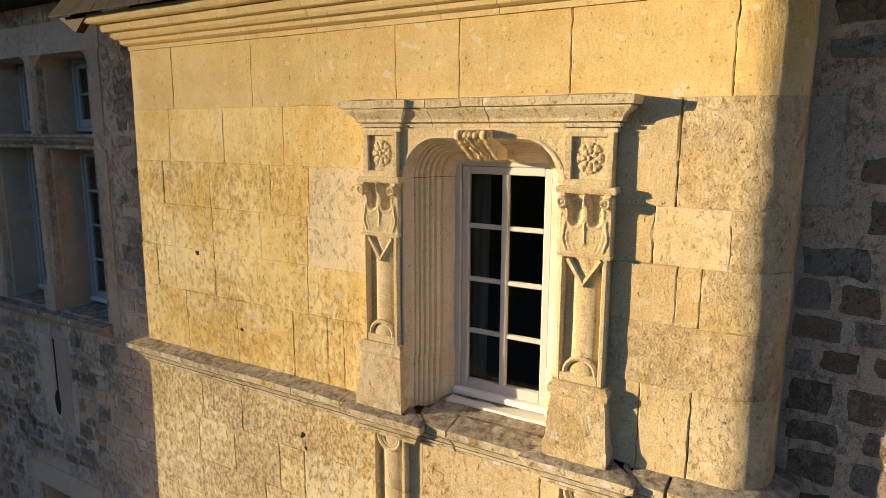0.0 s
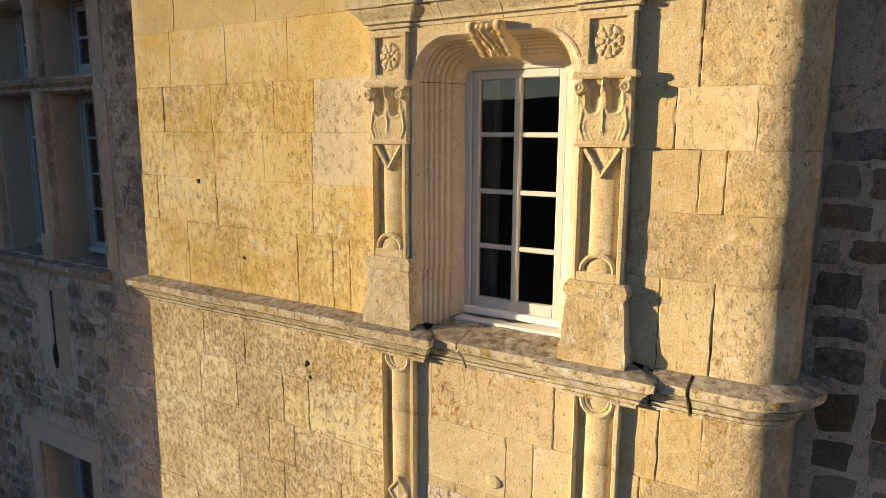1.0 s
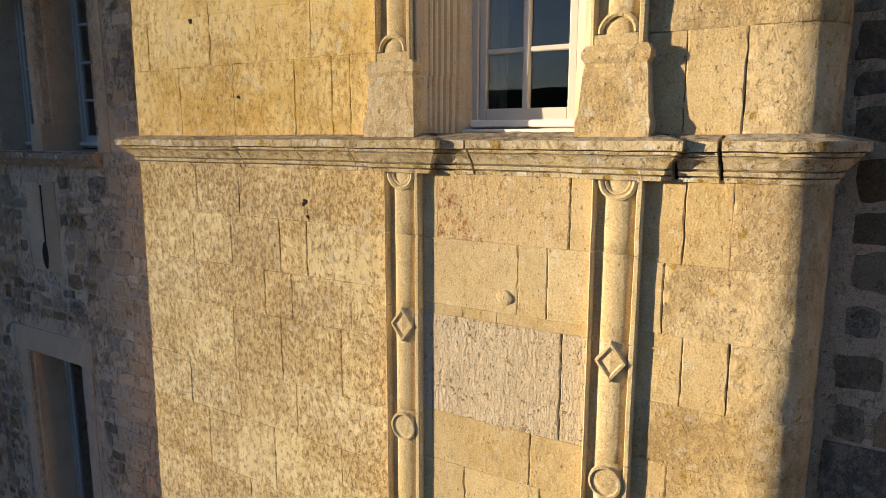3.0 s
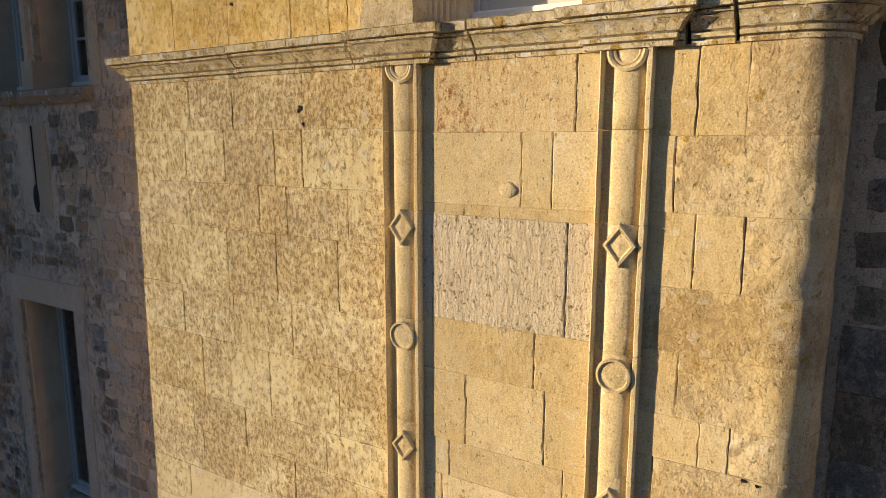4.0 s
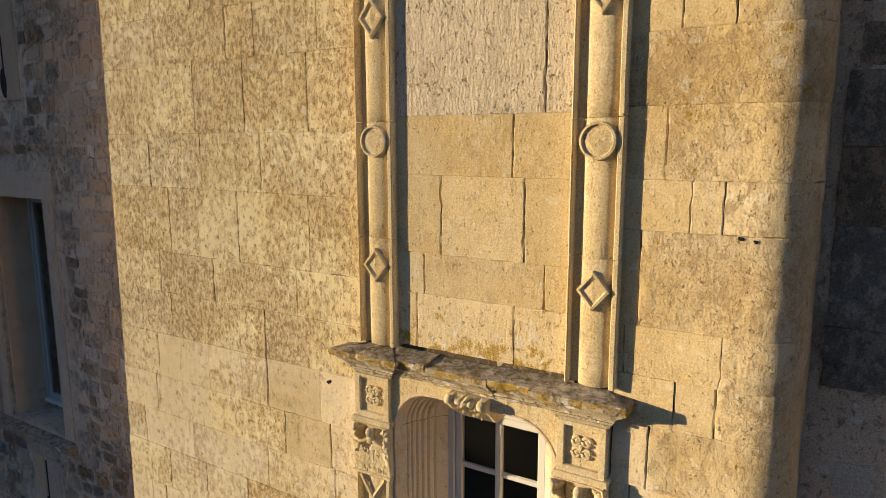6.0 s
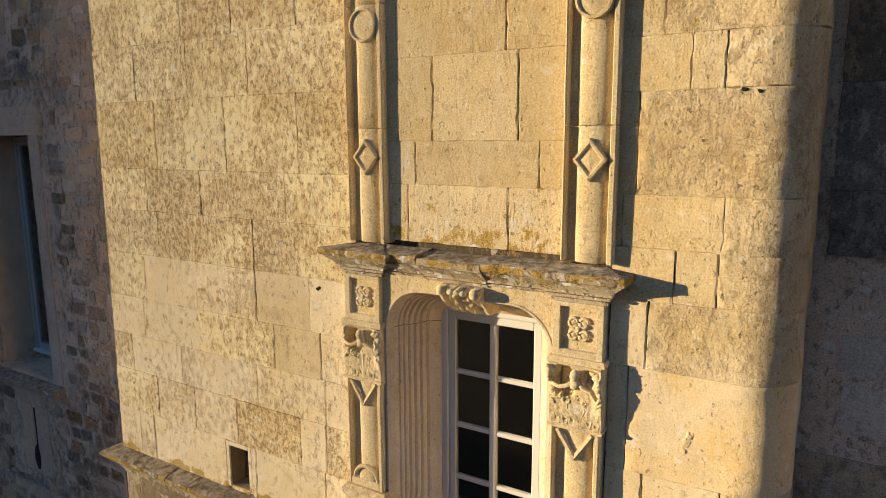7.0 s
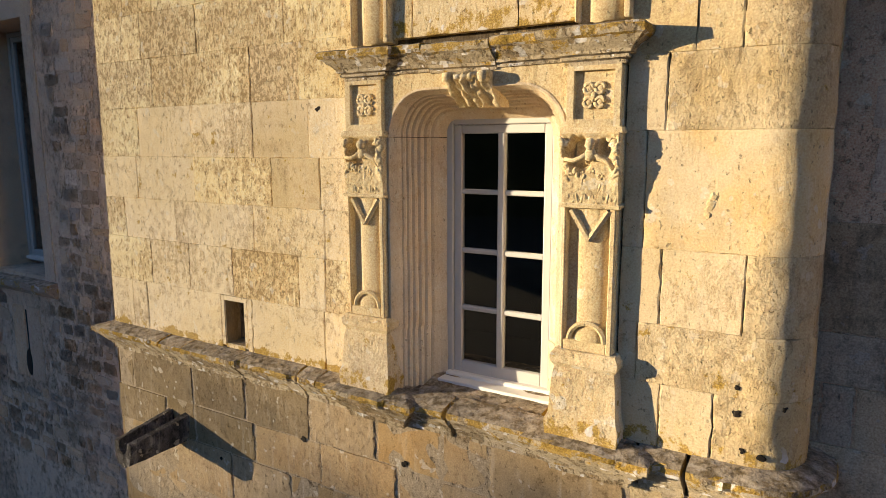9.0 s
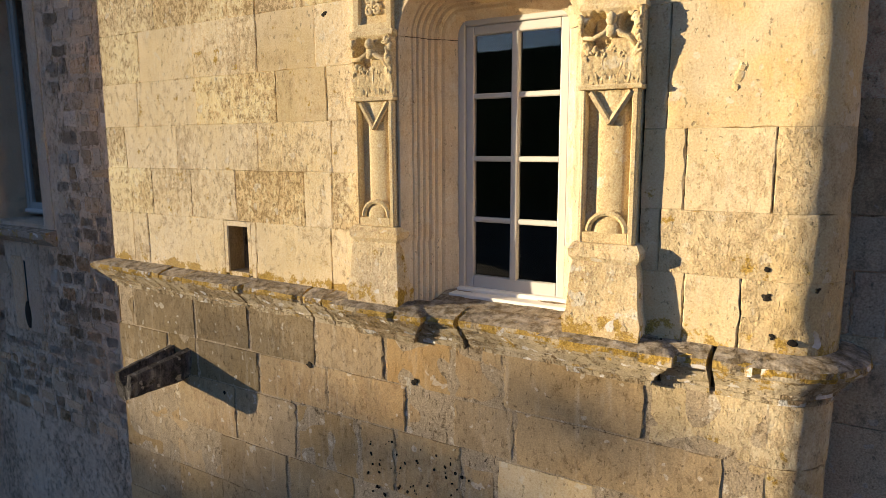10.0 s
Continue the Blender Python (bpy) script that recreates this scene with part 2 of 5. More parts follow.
CORNICE = stone("yellow_cornice_limestone", (0.70, 0.53, 0.25), (0.71, 0.57, 0.31), crust_lo=0.66, random_by=0.04, relief=0.4, grain=0.5, tool_by=0.0, speck_by=0.2)
MORTAR = stone("lime_mortar", (0.74, 0.56, 0.405), (0.82, 0.64, 0.47), crust=(0.36, 0.255, 0.17), crust_lo=0.48, crust_soft=0.09, crust_by=0.65, random_by=0.0, relief=1.8, lump_by=0.7, pale=(0.66, 0.58, 0.50), tool_by=0.2, speck_by=0.45)
RUBBLE = stone("grey_rubble_stone", (0.68, 0.51, 0.365), (0.80, 0.62, 0.46), crust=(0.38, 0.265, 0.18), crust_lo=0.49, crust_soft=0.10, crust_by=0.65, random_by=0.5, relief=1.6, lump_by=0.7, pale=(0.70, 0.62, 0.54), tool_by=0.2, speck_by=0.4, flow=False)
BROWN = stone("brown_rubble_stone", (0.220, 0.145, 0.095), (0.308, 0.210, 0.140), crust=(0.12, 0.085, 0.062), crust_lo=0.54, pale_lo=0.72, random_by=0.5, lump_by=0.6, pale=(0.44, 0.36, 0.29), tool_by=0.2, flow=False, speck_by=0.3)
JAMB = stone("grey_jamb_limestone", (0.644, 0.460, 0.305), (0.724, 0.529, 0.362), crust=(0.33, 0.24, 0.165), crust_lo=0.54, random_by=0.25, pale=(0.60, 0.52, 0.44), tool_by=0.3, flow=False, speck_by=0.2, crust_by=0.45, crust_soft=0.1)
GREYLEDGE = stone("lichened_grey_sill", (0.40, 0.32, 0.24), (0.46, 0.37, 0.29), crust=(0.22, 0.165, 0.125), crust_lo=0.53, random_by=0.1, top_lichen=0.8, rust=0.5, pale=(0.56, 0.49, 0.42), tool_by=0.0)
UMBER = stone("umber_rubble_stone", (0.312, 0.213, 0.144), (0.416, 0.288, 0.192), crust=(0.13, 0.095, 0.068), crust_lo=0.50, pale_lo=0.70, random_by=0.3, pale=(0.46, 0.38, 0.31), tool_by=0.2, flow=False, speck_by=0.3)
SPOUT = stone("dark_spout_stone", (0.085, 0.076, 0.070), (0.170, 0.153, 0.136), crust=(0.045, 0.04, 0.036), crust_lo=0.52, relief=1.8, tool_by=0.0)
# damp stain of the base; also paints the shade inside the vent
DAMP_AND_SHADE = stone("damp_and_shade_limestone", (0.301, 0.219, 0.120), (0.343, 0.259, 0.150), crust=(0.22, 0.155, 0.08), crust_lo=0.48, crust_by=0.75, crust_soft=0.05, stain=(0.27, 0.19, 0.085), stain_by=0.8, grain=0.6)
GREYASHLAR = stone("grey_brown_ashlar", (0.550, 0.396, 0.265), (0.625, 0.462, 0.310), crust=(0.25, 0.18, 0.125), crust_lo=0.52, random_by=0.3, pale=(0.50, 0.43, 0.36), tool_by=0.2, flow=False, speck_by=0.3, crust_soft=0.08, crust_by=0.5)
CORE = stone("joint_earth", (0.10, 0.075, 0.045), (0.14, 0.10, 0.06), random_by=0.0)


def paint(name, base, dirt, rough=0.45):
    m, nt, b, pos = surface(name, rough)
    n1 = ramp(nt, noise_at(nt, pos, 9, 5, 0.7), 0.58, 0.75)
    n2 = ramp(nt, noise_at(nt, pos, 60, 4, 0.6, (1, 1, 0.2)), 0.66, 0.74)
    col = mix(nt, calc(nt, "MULTIPLY", n1, 0.35), base, dirt)
    col = mix(nt, calc(nt, "MULTIPLY", n2, 0.35), col, (0.34, 0.30, 0.25))
    nt.links.new(col, b.inputs["Base Color"])
    bump(nt, b, [(noise_at(nt, pos, 45, 3), 0.25, 0.002)])
    return m


WHITE = paint("white_window_paint", (0.50, 0.49, 0.475), (0.50, 0.47, 0.42))
FLAKED = paint("flaking_white_paint", (0.74, 0.73, 0.70), (0.46, 0.42, 0.36), 0.6)
HOLE_SHADE = paint("hole_shade_tone", (0.014, 0.011, 0.009), (0.010, 0.008, 0.007), 1.0)
CLOTH = paint("shaded_curtain", (0.17, 0.14, 0.12), (0.12, 0.10, 0.09), 0.9)
# near-black that paints in the shade of rooms and deep openings
DARK = paint("unlit_interior_tone", (0.040, 0.035, 0.032), (0.028, 0.025, 0.022), 0.95)

GLASS, gt, gb, _p = surface("window_glass", 0.0)
gb.inputs["Transmission Weight"].default_value = 1.0
gb.inputs["IOR"].default_value = 1.5
gb.inputs["Specular IOR Level"].default_value = 0.5
gb.inputs["Base Color"].default_value = (0.95, 0.97, 0.96, 1)
bump(gt, gb, [(noise_at(gt, _p, 3.0, 1), 0.06, 0.01)])

SLATE, st, sb, sp = surface("dark_slate", 0.9)
sb.inputs["Specular IOR Level"].default_value = 0.08
st.links.new(mix(st, ramp(st, noise_at(st, sp, 12, 5), 0.3, 0.7), (0.020, 0.016, 0.014), (0.045, 0.035, 0.030)), sb.inputs["Base Color"])
bump(st, sb, [(noise_at(st, sp, 30, 4), 0.5, 0.006)])
WOOD, wt, wb, wp = surface("weathered_eave_wood", 0.8)
wt.links.new(mix(wt, ramp(wt, noise_at(wt, wp, 20, 5, 0.6, (0.2, 1, 1)), 0.3, 0.7), (0.020, 0.011, 0.006), (0.042, 0.023, 0.012)), wb.inputs["Base Color"])
bump(wt, wb, [(noise_at(wt, wp, 30, 4, 0.6, (0.2, 1, 1)), 0.5, 0.006)])
LEAF, lt, lb, lp = surface("woodland_leaves", 0.8)
lt.links.new(mix(lt, ramp(lt, noise_at(lt, lp, 0.6, 5), 0.3, 0.7), (0.03, 0.04, 0.015), (0.09, 0.10, 0.035)), lb.inputs["Base Color"])
GRASS, rt, rb, rp = surface("pale_court_gravel", 0.9)
rt.links.new(mix(rt, ramp(rt, noise_at(rt, rp, 0.25, 8, 0.7), 0.35, 0.65), (0.11, 0.092, 0.068), (0.17, 0.142, 0.108)), rb.inputs["Base Color"])


# ---------------------------------------------------------------- builders
def rnd(a, b):
    return random.uniform(a, b)


def finish(name, verts, faces, mat, parent=None, label="", smooth=False, origin=None):
    """One mesh object from lists; its origin at the middle of its vertices."""
    if origin is None:
        origin = Vector((sum(v[0] for v in verts), sum(v[1] for v in verts), sum(v[2] for v in verts))) / len(verts)
    me = bpy.data.meshes.new(name)
    me.from_pydata([Vector(v) - origin for v in verts], [], faces)
    bm = bmesh.new()
    bm.from_mesh(me)
    bmesh.ops.recalc_face_normals(bm, faces=bm.faces)
    bm.to_mesh(me)
    bm.free()
    if smooth:
        me.shade_smooth()
    me.materials.append(mat)
    ob = new(name, me)
    ob.location = origin
    if parent is not None:
        ob.parent = parent
        ob.location = origin - home(parent)
    if label:
        tagged(ob, label)
    return ob


def home(ob):
    """Where an unrotated object stands in the world."""
    p = Vector(ob.location)
    while ob.parent is not None:
        ob = ob.parent
        p = p + Vector(ob.location)
    return p


def part(name, bm, mat, parent, label="", smooth=False):
    verts = [tuple(v.co) for v in bm.verts]
    for n, v in enumerate(bm.verts):
        v.index = n
    faces = [[v.index for v in f.verts] for f in bm.faces]
    bm.free()
    return finish(name, verts, faces, mat, parent, label, smooth)


def empty(name, at, label, category, group="", kind=""):
    ob = new(name)
    ob.location = at
    return tagged(ob, label, category, group, kind)


def add_box(bm, x0, x1, y0, y1, z0, z1, bev=0.0):
    made = bmesh.ops.create_cube(bm, size=1.0, matrix=Matrix.LocRotScale(
        ((x0 + x1) / 2, (y0 + y1) / 2, (z0 + z1) / 2), None, (abs(x1 - x0), abs(y1 - y0), abs(z1 - z0))))
    if bev:
        edges = {e for v in made["verts"] for e in v.link_edges}
        bmesh.ops.bevel(bm, geom=list(edges), offset=bev, segments=1, affect="EDGES")


def box(name, x0, x1, y0, y1, z0, z1, mat, parent, label="", bev=0.004, rough=0.0):
    bm = bmesh.new()
    add_box(bm, x0, x1, y0, y1, z0, z1, bev)
    if rough:
        bmesh.ops.subdivide_edges(bm, edges=[e for e in bm.edges if e.calc_length() > 0.08], cuts=3, use_grid_fill=True)
        roughen(bm, rough)
    return part(name, bm, mat, parent, label)


def roughen(bm, amount, scale=9.0):
    for v in bm.verts:
        v.co += noise.noise_vector(v.co * scale) * amount + noise.noise_vector(v.co * scale * 3.1) * amount * 0.5


def lump(bm, at, size, turn=0.0, seg=10, rings=7):
    """A rounded boss; turn in degrees round the y axis."""
    bmesh.ops.create_uvsphere(bm, u_segments=seg, v_segments=rings, radius=1.0,
                              matrix=Matrix.LocRotScale(at, Euler((0, radians(turn), 0)), size))


def rod(bm, a, b, r, seg=8):
    a, b = Vector(a), Vector(b)
    d = b - a
    bmesh.ops.create_cone(bm, cap_ends=True, segments=seg, radius1=r, radius2=r, depth=d.length,
                          matrix=Matrix.Translation((a + b) / 2) @ d.to_track_quat("Z", "Y").to_matrix().to_4x4())


def tube(bm, points, radii, seg=8):
    """A bent, tapering round bar through the points."""
    rings = []
    for n, p in enumerate(points):
        p = Vector(p)
        d = Vector(points[min(n + 1, len(points) - 1)]) - Vector(points[max(n - 1, 0)])
        q = d.to_track_quat("Z", "Y")
        r = radii[n] if isinstance(radii, (list, tuple)) else radii
        rings.append([bm.verts.new(p + q @ Vector((r * math.cos(a), r * math.sin(a), 0)))
                      for a in (2 * math.pi * k / seg for k in range(seg))])
    for a, b in zip(rings, rings[1:]):
        for k in range(seg):
            bm.faces.new((a[k], a[(k + 1) % seg], b[(k + 1) % seg], b[k]))
    bm.faces.new(rings[0][::-1])
    bm.faces.new(rings[-1])


def resample(path, step):
    out = [Vector(path[0])]
    for a, b in zip(path, path[1:]):
        a, b = Vector(a), Vector(b)
        n = max(1, int(round((b - a).length / step)))
        out += [a.lerp(b, k / n) for k in range(1, n + 1)]
    return out


def outward(path):
    """Mitred outward directions along a plan path that runs with the wall on its left hand."""
    dirs = []
    for n in range(len(path)):
        segs = []
        if n > 0:
            segs.append((path[n] - path[n - 1]).normalized())
        if n < len(path) - 1:
            segs.append((path[n + 1] - path[n]).normalized())
        norms = [Vector((s.y, -s.x)) for s in segs]
        m = (norms[0] + norms[-1]).normalized()
        dirs.append(m / max(0.35, m.dot(norms[0])))
    return dirs


def moulding(name, path, profile, z, mat, parent, label="", wear=0.003, step=0.07, drop=0.0, tilt=0.0, chips=0.0):
    """A moulding run along a plan path: profile of (out, up) from bottom to top."""
    p = resample([Vector(q) for q in path], step)
    o = outward(p)
    verts, faces, k = [], [], len(profile)
    x_mid = sum(q.x for q in p) / len(p)
    for q, d in zip(p, o):
        for out, up in profile:
            v = Vector((q.x + d.x * out, q.y + d.y * out, z + up - drop + (q.x - x_mid) * tilt))
            w = wear * min(1.0, out * 12)
            v += noise.noise_vector(v * 8) * w + noise.noise_vector(v * 26) * w * 0.35
            if chips and out > 0.09:
                n = min(0.45, max(0.0, noise.noise(Vector((v.x, v.y, z)) * 7.3) + 0.8 * noise.noise(Vector((v.x, v.y, z)) * 29) - 0.28)) * chips
                v -= Vector((d.x * n, d.y * n, 0.35 * n))
            verts.append(v)
    for n in range(len(p) - 1):
        for j in range(k):
            faces.append((n * k + j, (n + 1) * k + j, (n + 1) * k + (j + 1) % k, n * k + (j + 1) % k))
    faces.append(list(range(k)))
    faces.append([(len(p) - 1) * k + j for j in range(k)][::-1])
    ob = finish(name, verts, faces, mat, parent, label, smooth=True)
    ob.data.set_sharp_from_angle(angle=radians(24))
    return ob


def along(path, s):
    """Point and outward direction at the length s of a plan path."""
    for a, b in zip(path, path[1:]):
        d = b - a
        if s <= d.length + 1e-6:
            t = d.normalized()
            return a + t * s, Vector((t.y, -t.x))
        s -= d.length
    t = (path[-1] - path[-2]).normalized()
    return path[-1], Vector((t.y, -t.x))


def block(path, z0, z1, gap_a, gap_b, mat, parent, name="stone_block", proud=0.0, depth=0.05, cell=0.06, wear=0.0022, gz=0.0003, bent=False):
    """A dressed stone whose face follows a plan path, with worn, chipped edges and sides that run back into the wall."""
    path = [Vector(p) for p in path]
    lens = [(b - a).length for a, b in zip(path, path[1:])]
    total, bev = sum(lens), 0.005
    marks = [sum(lens[:n]) for n in range(1, len(lens))]
    s0, s1 = gap_a, total - gap_b
    inner = [s0 + bev + (s1 - s0 - 2 * bev) * k / max(1, round((s1 - s0) / cell)) for k in range(max(1, round((s1 - s0) / cell)) + 1)]
    cols = sorted(set([s0] + inner + [m for m in marks if s0 + bev < m < s1 - bev] + [s1]))
    nz = max(1, round((z1 - z0) / (0.016 if max(gap_a, gap_b) > 0.0015 else cell)))
    rows = [z0 + gz] + [z0 + bev + (z1 - z0 - 2 * bev) * k / nz for k in range(nz + 1)] + [z1 - gz]
    verts, faces = [], []
    nc, nr = len(cols), len(rows)
    for r, z in enumerate(rows):
        for c, s in enumerate(cols):
            p, d = along(path, s)
            side = Vector((-d.y, d.x, 0))
            rim = r in (0, nr - 1) or c in (0, nc - 1)
            near = r in (1, nr - 2) or c in (1, nc - 2)
            open_edge = (c == 0 and gap_a > 0.0015) or (c == nc - 1 and gap_b > 0.0015)
            at = Vector((p.x, p.y, z))
            chip = max(0.0, noise.noise(at * 9.7 + Vector((3, 1, 7))) + 0.5 * noise.noise(at * 27) - 0.22) * 0.022 if rim else 0.0
            out = proud + (-0.004 if open_edge else -0.0025 if rim else 0.0) - chip + noise.noise(at * 6) * wear
            q = Vector((p.x + d.x * out, p.y + d.y * out, z))
            if near and not rim:
                q += side * 0.012 * noise.noise(at * 13) if c in (1, nc - 2) else Vector((0, 0, 0.008 * noise.noise(at * 13)))
            if c in (0, nc - 1):
                g = gap_a if c == 0 else gap_b
                n1 = noise.noise(Vector((p.x * 7, p.y, z * 9))) + 0.7 * noise.noise(Vector((p.x * 7, p.y, z * 31))) + 0.7 * noise.noise(Vector((p.x * 7, p.y, z * 70)))
                t = 0.0015 * n1 if g < 0.002 else max(-0.9 * g, 1.5 * g * n1)
                q += side * (t if c == 0 else -t)
                if g > 0.0 and 0 < r < nr - 1:
                    # the joint wanders, both its lips together
                    q += side * 0.0022 * noise.noise(Vector((round(p.x, 1) * 3, 5.0, z * 11)))
            verts.append(q)
    for r in range(nr - 1):
        for c in range(nc - 1):
            faces.append((r * nc + c, r * nc + c + 1, (r + 1) * nc + c + 1, (r + 1) * nc + c))
    ring = [c for c in range(nc)] + [r * nc + nc - 1 for r in range(1, nr)] + \
           [(nr - 1) * nc + c for c in range(nc - 2, -1, -1)] + [r * nc for r in range(nr - 2, 0, -1)]
    back = {}
    for i in ring:
        r, c = divmod(i, nc)
        p, d = along(path, cols[c])
        back[i] = len(verts)
        verts.append(Vector((p.x - d.x * depth, p.y - d.y * depth, rows[r])))
    for a, b in zip(ring, ring[1:] + ring[:1]):
        faces.append((a, b, back[b], back[a]))
    ob = finish(name, verts, faces, mat, parent, smooth=bent)
    if bent:
        ob.data.set_sharp_from_angle(angle=radians(38))
    return ob


def pierced(name, x0, x1, y0, y1, z0, z1, holes, mat, label, kind="structure", category="wall"):
    """A thick wall with rectangular openings through it."""
    xs = sorted({x0, x1, *(h[0] for h in holes), *(h[1] for h in holes)})
    zs = sorted({z0, z1, *(h[2] for h in holes), *(h[3] for h in holes)})
    bm = bmesh.new()
    for a, b in zip(xs, xs[1:]):
        run = None
        for c, d in zip(zs, zs[1:]):
            hit = any(h[0] < (a + b) / 2 < h[1] and h[2] < (c + d) / 2 < h[3] for h in holes)
            if hit:
                if run:
                    add_box(bm, a, b, y0, y1, *run)
                run = None
            else:
                run = (run[0], d) if run else (c, d)
        if run:
            add_box(bm, a, b, y0, y1, *run)
    ob = part(name, bm, mat, None)
    return tagged(ob, label, category, kind=kind)


def rubble_stone(x0, x1, z0, z1, y, proud):
    """Vertices and faces of one rough stone: a broken four- to six-sided outline, its face proud of the plane y."""
    cx, cz, hx, hz = (x0 + x1) / 2, (z0 + z1) / 2, (x1 - x0) / 2, (z1 - z0) / 2
    knees = [(-1, -1), (1, -1), (1, 1), (-1, 1)]
    knees = [(a * rnd(0.82, 1.04), b * rnd(0.76, 1.06)) for a, b in knees]
    if hx > 1.6 * hz:
        knees.insert(1, (rnd(-0.4, 0.4), -rnd(0.8, 1.1)))
        knees.insert(4, (rnd(-0.4, 0.4), rnd(0.8, 1.1)))
    ph, outline = rnd(0, 60), []
    for (ax, az), (bx, bz) in zip(knees, knees[1:] + knees[:1]):
        for k in range(5):
            t = k / 5
            q = Vector((cx + hx * (ax + (bx - ax) * t), ph, cz + hz * (az + (bz - az) * t)))
            ragged = noise.noise_vector(q * 8) * 0.020 + noise.noise_vector(q * 27) * 0.008
            pull = 0.95 if k == 0 else 1.0
            outline.append((cx + (q.x - cx) * pull + ragged.x, cz + (q.z - cz) * pull + ragged.z))
    n = len(outline)
    outer = [(px, y + 0.01, pz) for px, pz in outline]
    inner = [(cx + (px - cx) * 0.95, y - proud + rnd(-0.002, 0.002), cz + (pz - cz) * 0.92) for px, pz in outline]
    verts = outer + inner + [(cx, y - proud - rnd(0, 0.008), cz)]
    faces = [(k, (k + 1) % n, n + (k + 1) % n, n + k) for k in range(n)]
    faces += [(n + k, n + (k + 1) % n, 2 * n) for k in range(n)]
    return verts, faces


def rubble(parent, x0, x1, z0, z1, y, holes, high, wide, mats, singles, stuff_name, fill=1.0):
    """Rough courses of stones; those inside the stretch `singles` are parts, the rest one joined mesh."""
    rest_v, rest_f = {m.name: [] for m in mats}, {m.name: [] for m in mats}
    z = z0
    while z < z1:
        h = rnd(*high)
        x = x0 + rnd(-0.15, 0)
        while x < x1:
            w = rnd(*wide)
            a, b, c, d = x, min(x + w, x1) - 0.012, z + rnd(-0.012, 0.012), z + h - 0.012 + rnd(-0.015, 0.012)
            x += w
            if b - max(a, x0) < 0.05 or random.random() > fill:
                continue
            a = max(a, x0)
            if any(a < q[1] and b > q[0] and c < q[3] and d > q[2] for q in holes):
                continue
            wa, hc = (b - a) * 0.5, (d - c) * 0.5
            a, b, c, d = a + wa * rnd(0, 0.22), b - wa * rnd(0, 0.22), c + hc * rnd(-0.1, 0.30), d - hc * rnd(-0.1, 0.30)
            v, f = rubble_stone(a, b, c, d, y, rnd(0.002, 0.007))
            mat = random.choice(mats)
            if singles[0] < (a + b) / 2 < singles[1] and singles[2] < (c + d) / 2 < singles[3]:
                finish("rubble_stone", v, f, mat, parent)
            else:
                n = len(rest_v[mat.name])
                rest_v[mat.name] += v
                rest_f[mat.name] += [tuple(i + n for i in q) for q in f]
        z += h
    for mat in mats:
        if rest_v[mat.name]:
            tagged(finish(stuff_name, rest_v[mat.name], rest_f[mat.name], mat, parent), kind="stuff")


# ---------------------------------------------------------------- the setting
MID = -0.02          # axis of the two windows
ARCH_MID = -0.055    # axis of their stone heads
BACK = 0.37          # how far the main walls stand behind the pavilion's face
RIGHT_BACK = 0.41    # and on the other side
UP, LOW = 10.03, 4.93  # tops of the two string courses
ARC_X, ARC_R = 1.355, 0.235  # the rounded corner


def left_edge(z):
    return -3.31 - 0.02 * (12.5 - z)


def corner(x_from, n=14):
    """Plan path from x_from along the face and round the corner to the back wall."""
    pts = [(x_from, 0.0)] if x_from < ARC_X else []
    for k in range(n + 1):
        a = math.pi / 2 * k / n
        pts.append((ARC_X + ARC_R * math.sin(a), ARC_R - ARC_R * math.cos(a)))
    return pts + [(ARC_X + ARC_R, RIGHT_BACK + 0.02)]


ground = tagged(box("ground", -2500, 2500, -2500, 2500, -0.5, 0.0, GRASS, None, bev=0), "wide pale gravel court and dry meadow round the house", "ground", kind="structure")

WIN = [(-0.62, 0.51, zb + 0.0, zb + 1.84) for zb in (UP, LOW)]
SLOT = (-2.10, -1.89, 4.98, 5.31)
wall_front = pierced("wall_front", -3.36, ARC_X, 0.052, 0.85, 0.0, 12.9, WIN + [SLOT], CORE, "sunlit wall of pale yellow limestone blocks with open joints")
plan = [Vector(p) for p in corner(ARC_X)]
bm = bmesh.new()
ring = [(p.x - 0.055 * (1 if p.y > 0.2 else 0.6), p.y + 0.05) for p in plan[1:]]
ring = [(ARC_X, 0.055)] + ring + [(ARC_X + ARC_R - 0.055, 0.85), (ARC_X, 0.85)]
lo = [bm.verts.new((x, y, 0.0)) for x, y in ring]
hi = [bm.verts.new((x, y, 12.9)) for x, y in ring]
for k in range(len(ring)):
    bm.faces.new((lo[k], lo[(k + 1) % len(ring)], hi[(k + 1) % len(ring)], hi[k]))
bm.faces.new(lo[::-1])
bm.faces.new(hi)
part("corner_core", bm, CORE, wall_front)

L1 = (-6.62, -5.70, 9.90, 11.68)
L2 = (-5.50, -4.58, 9.90, 11.68)
T1 = (-6.62, -5.70, 11.82, 12.62)
T2 = (-5.50, -4.58, 11.82, 12.62)
LB = (-6.31, -5.24, 5.08, 7.62)
G1 = (-5.735, -5.685, 8.66, 9.54)
G2 = (-5.735, -5.685, 3.98, 4.68)
wall_left = pierced("wall_left", -8.0, -3.30, BACK, 1.05, 0.0, 13.1, [L1, L2, T1, T2, LB, G1, G2], MORTAR, "shaded grey wall of lime-mortared rubble stone")
wall_right = pierced("wall_right", ARC_X + 0.2, 9.0, RIGHT_BACK, 1.05, 0.0, 13.1, [], DRYMORTAR, "shaded wall of dark rubble set in pale mortar")
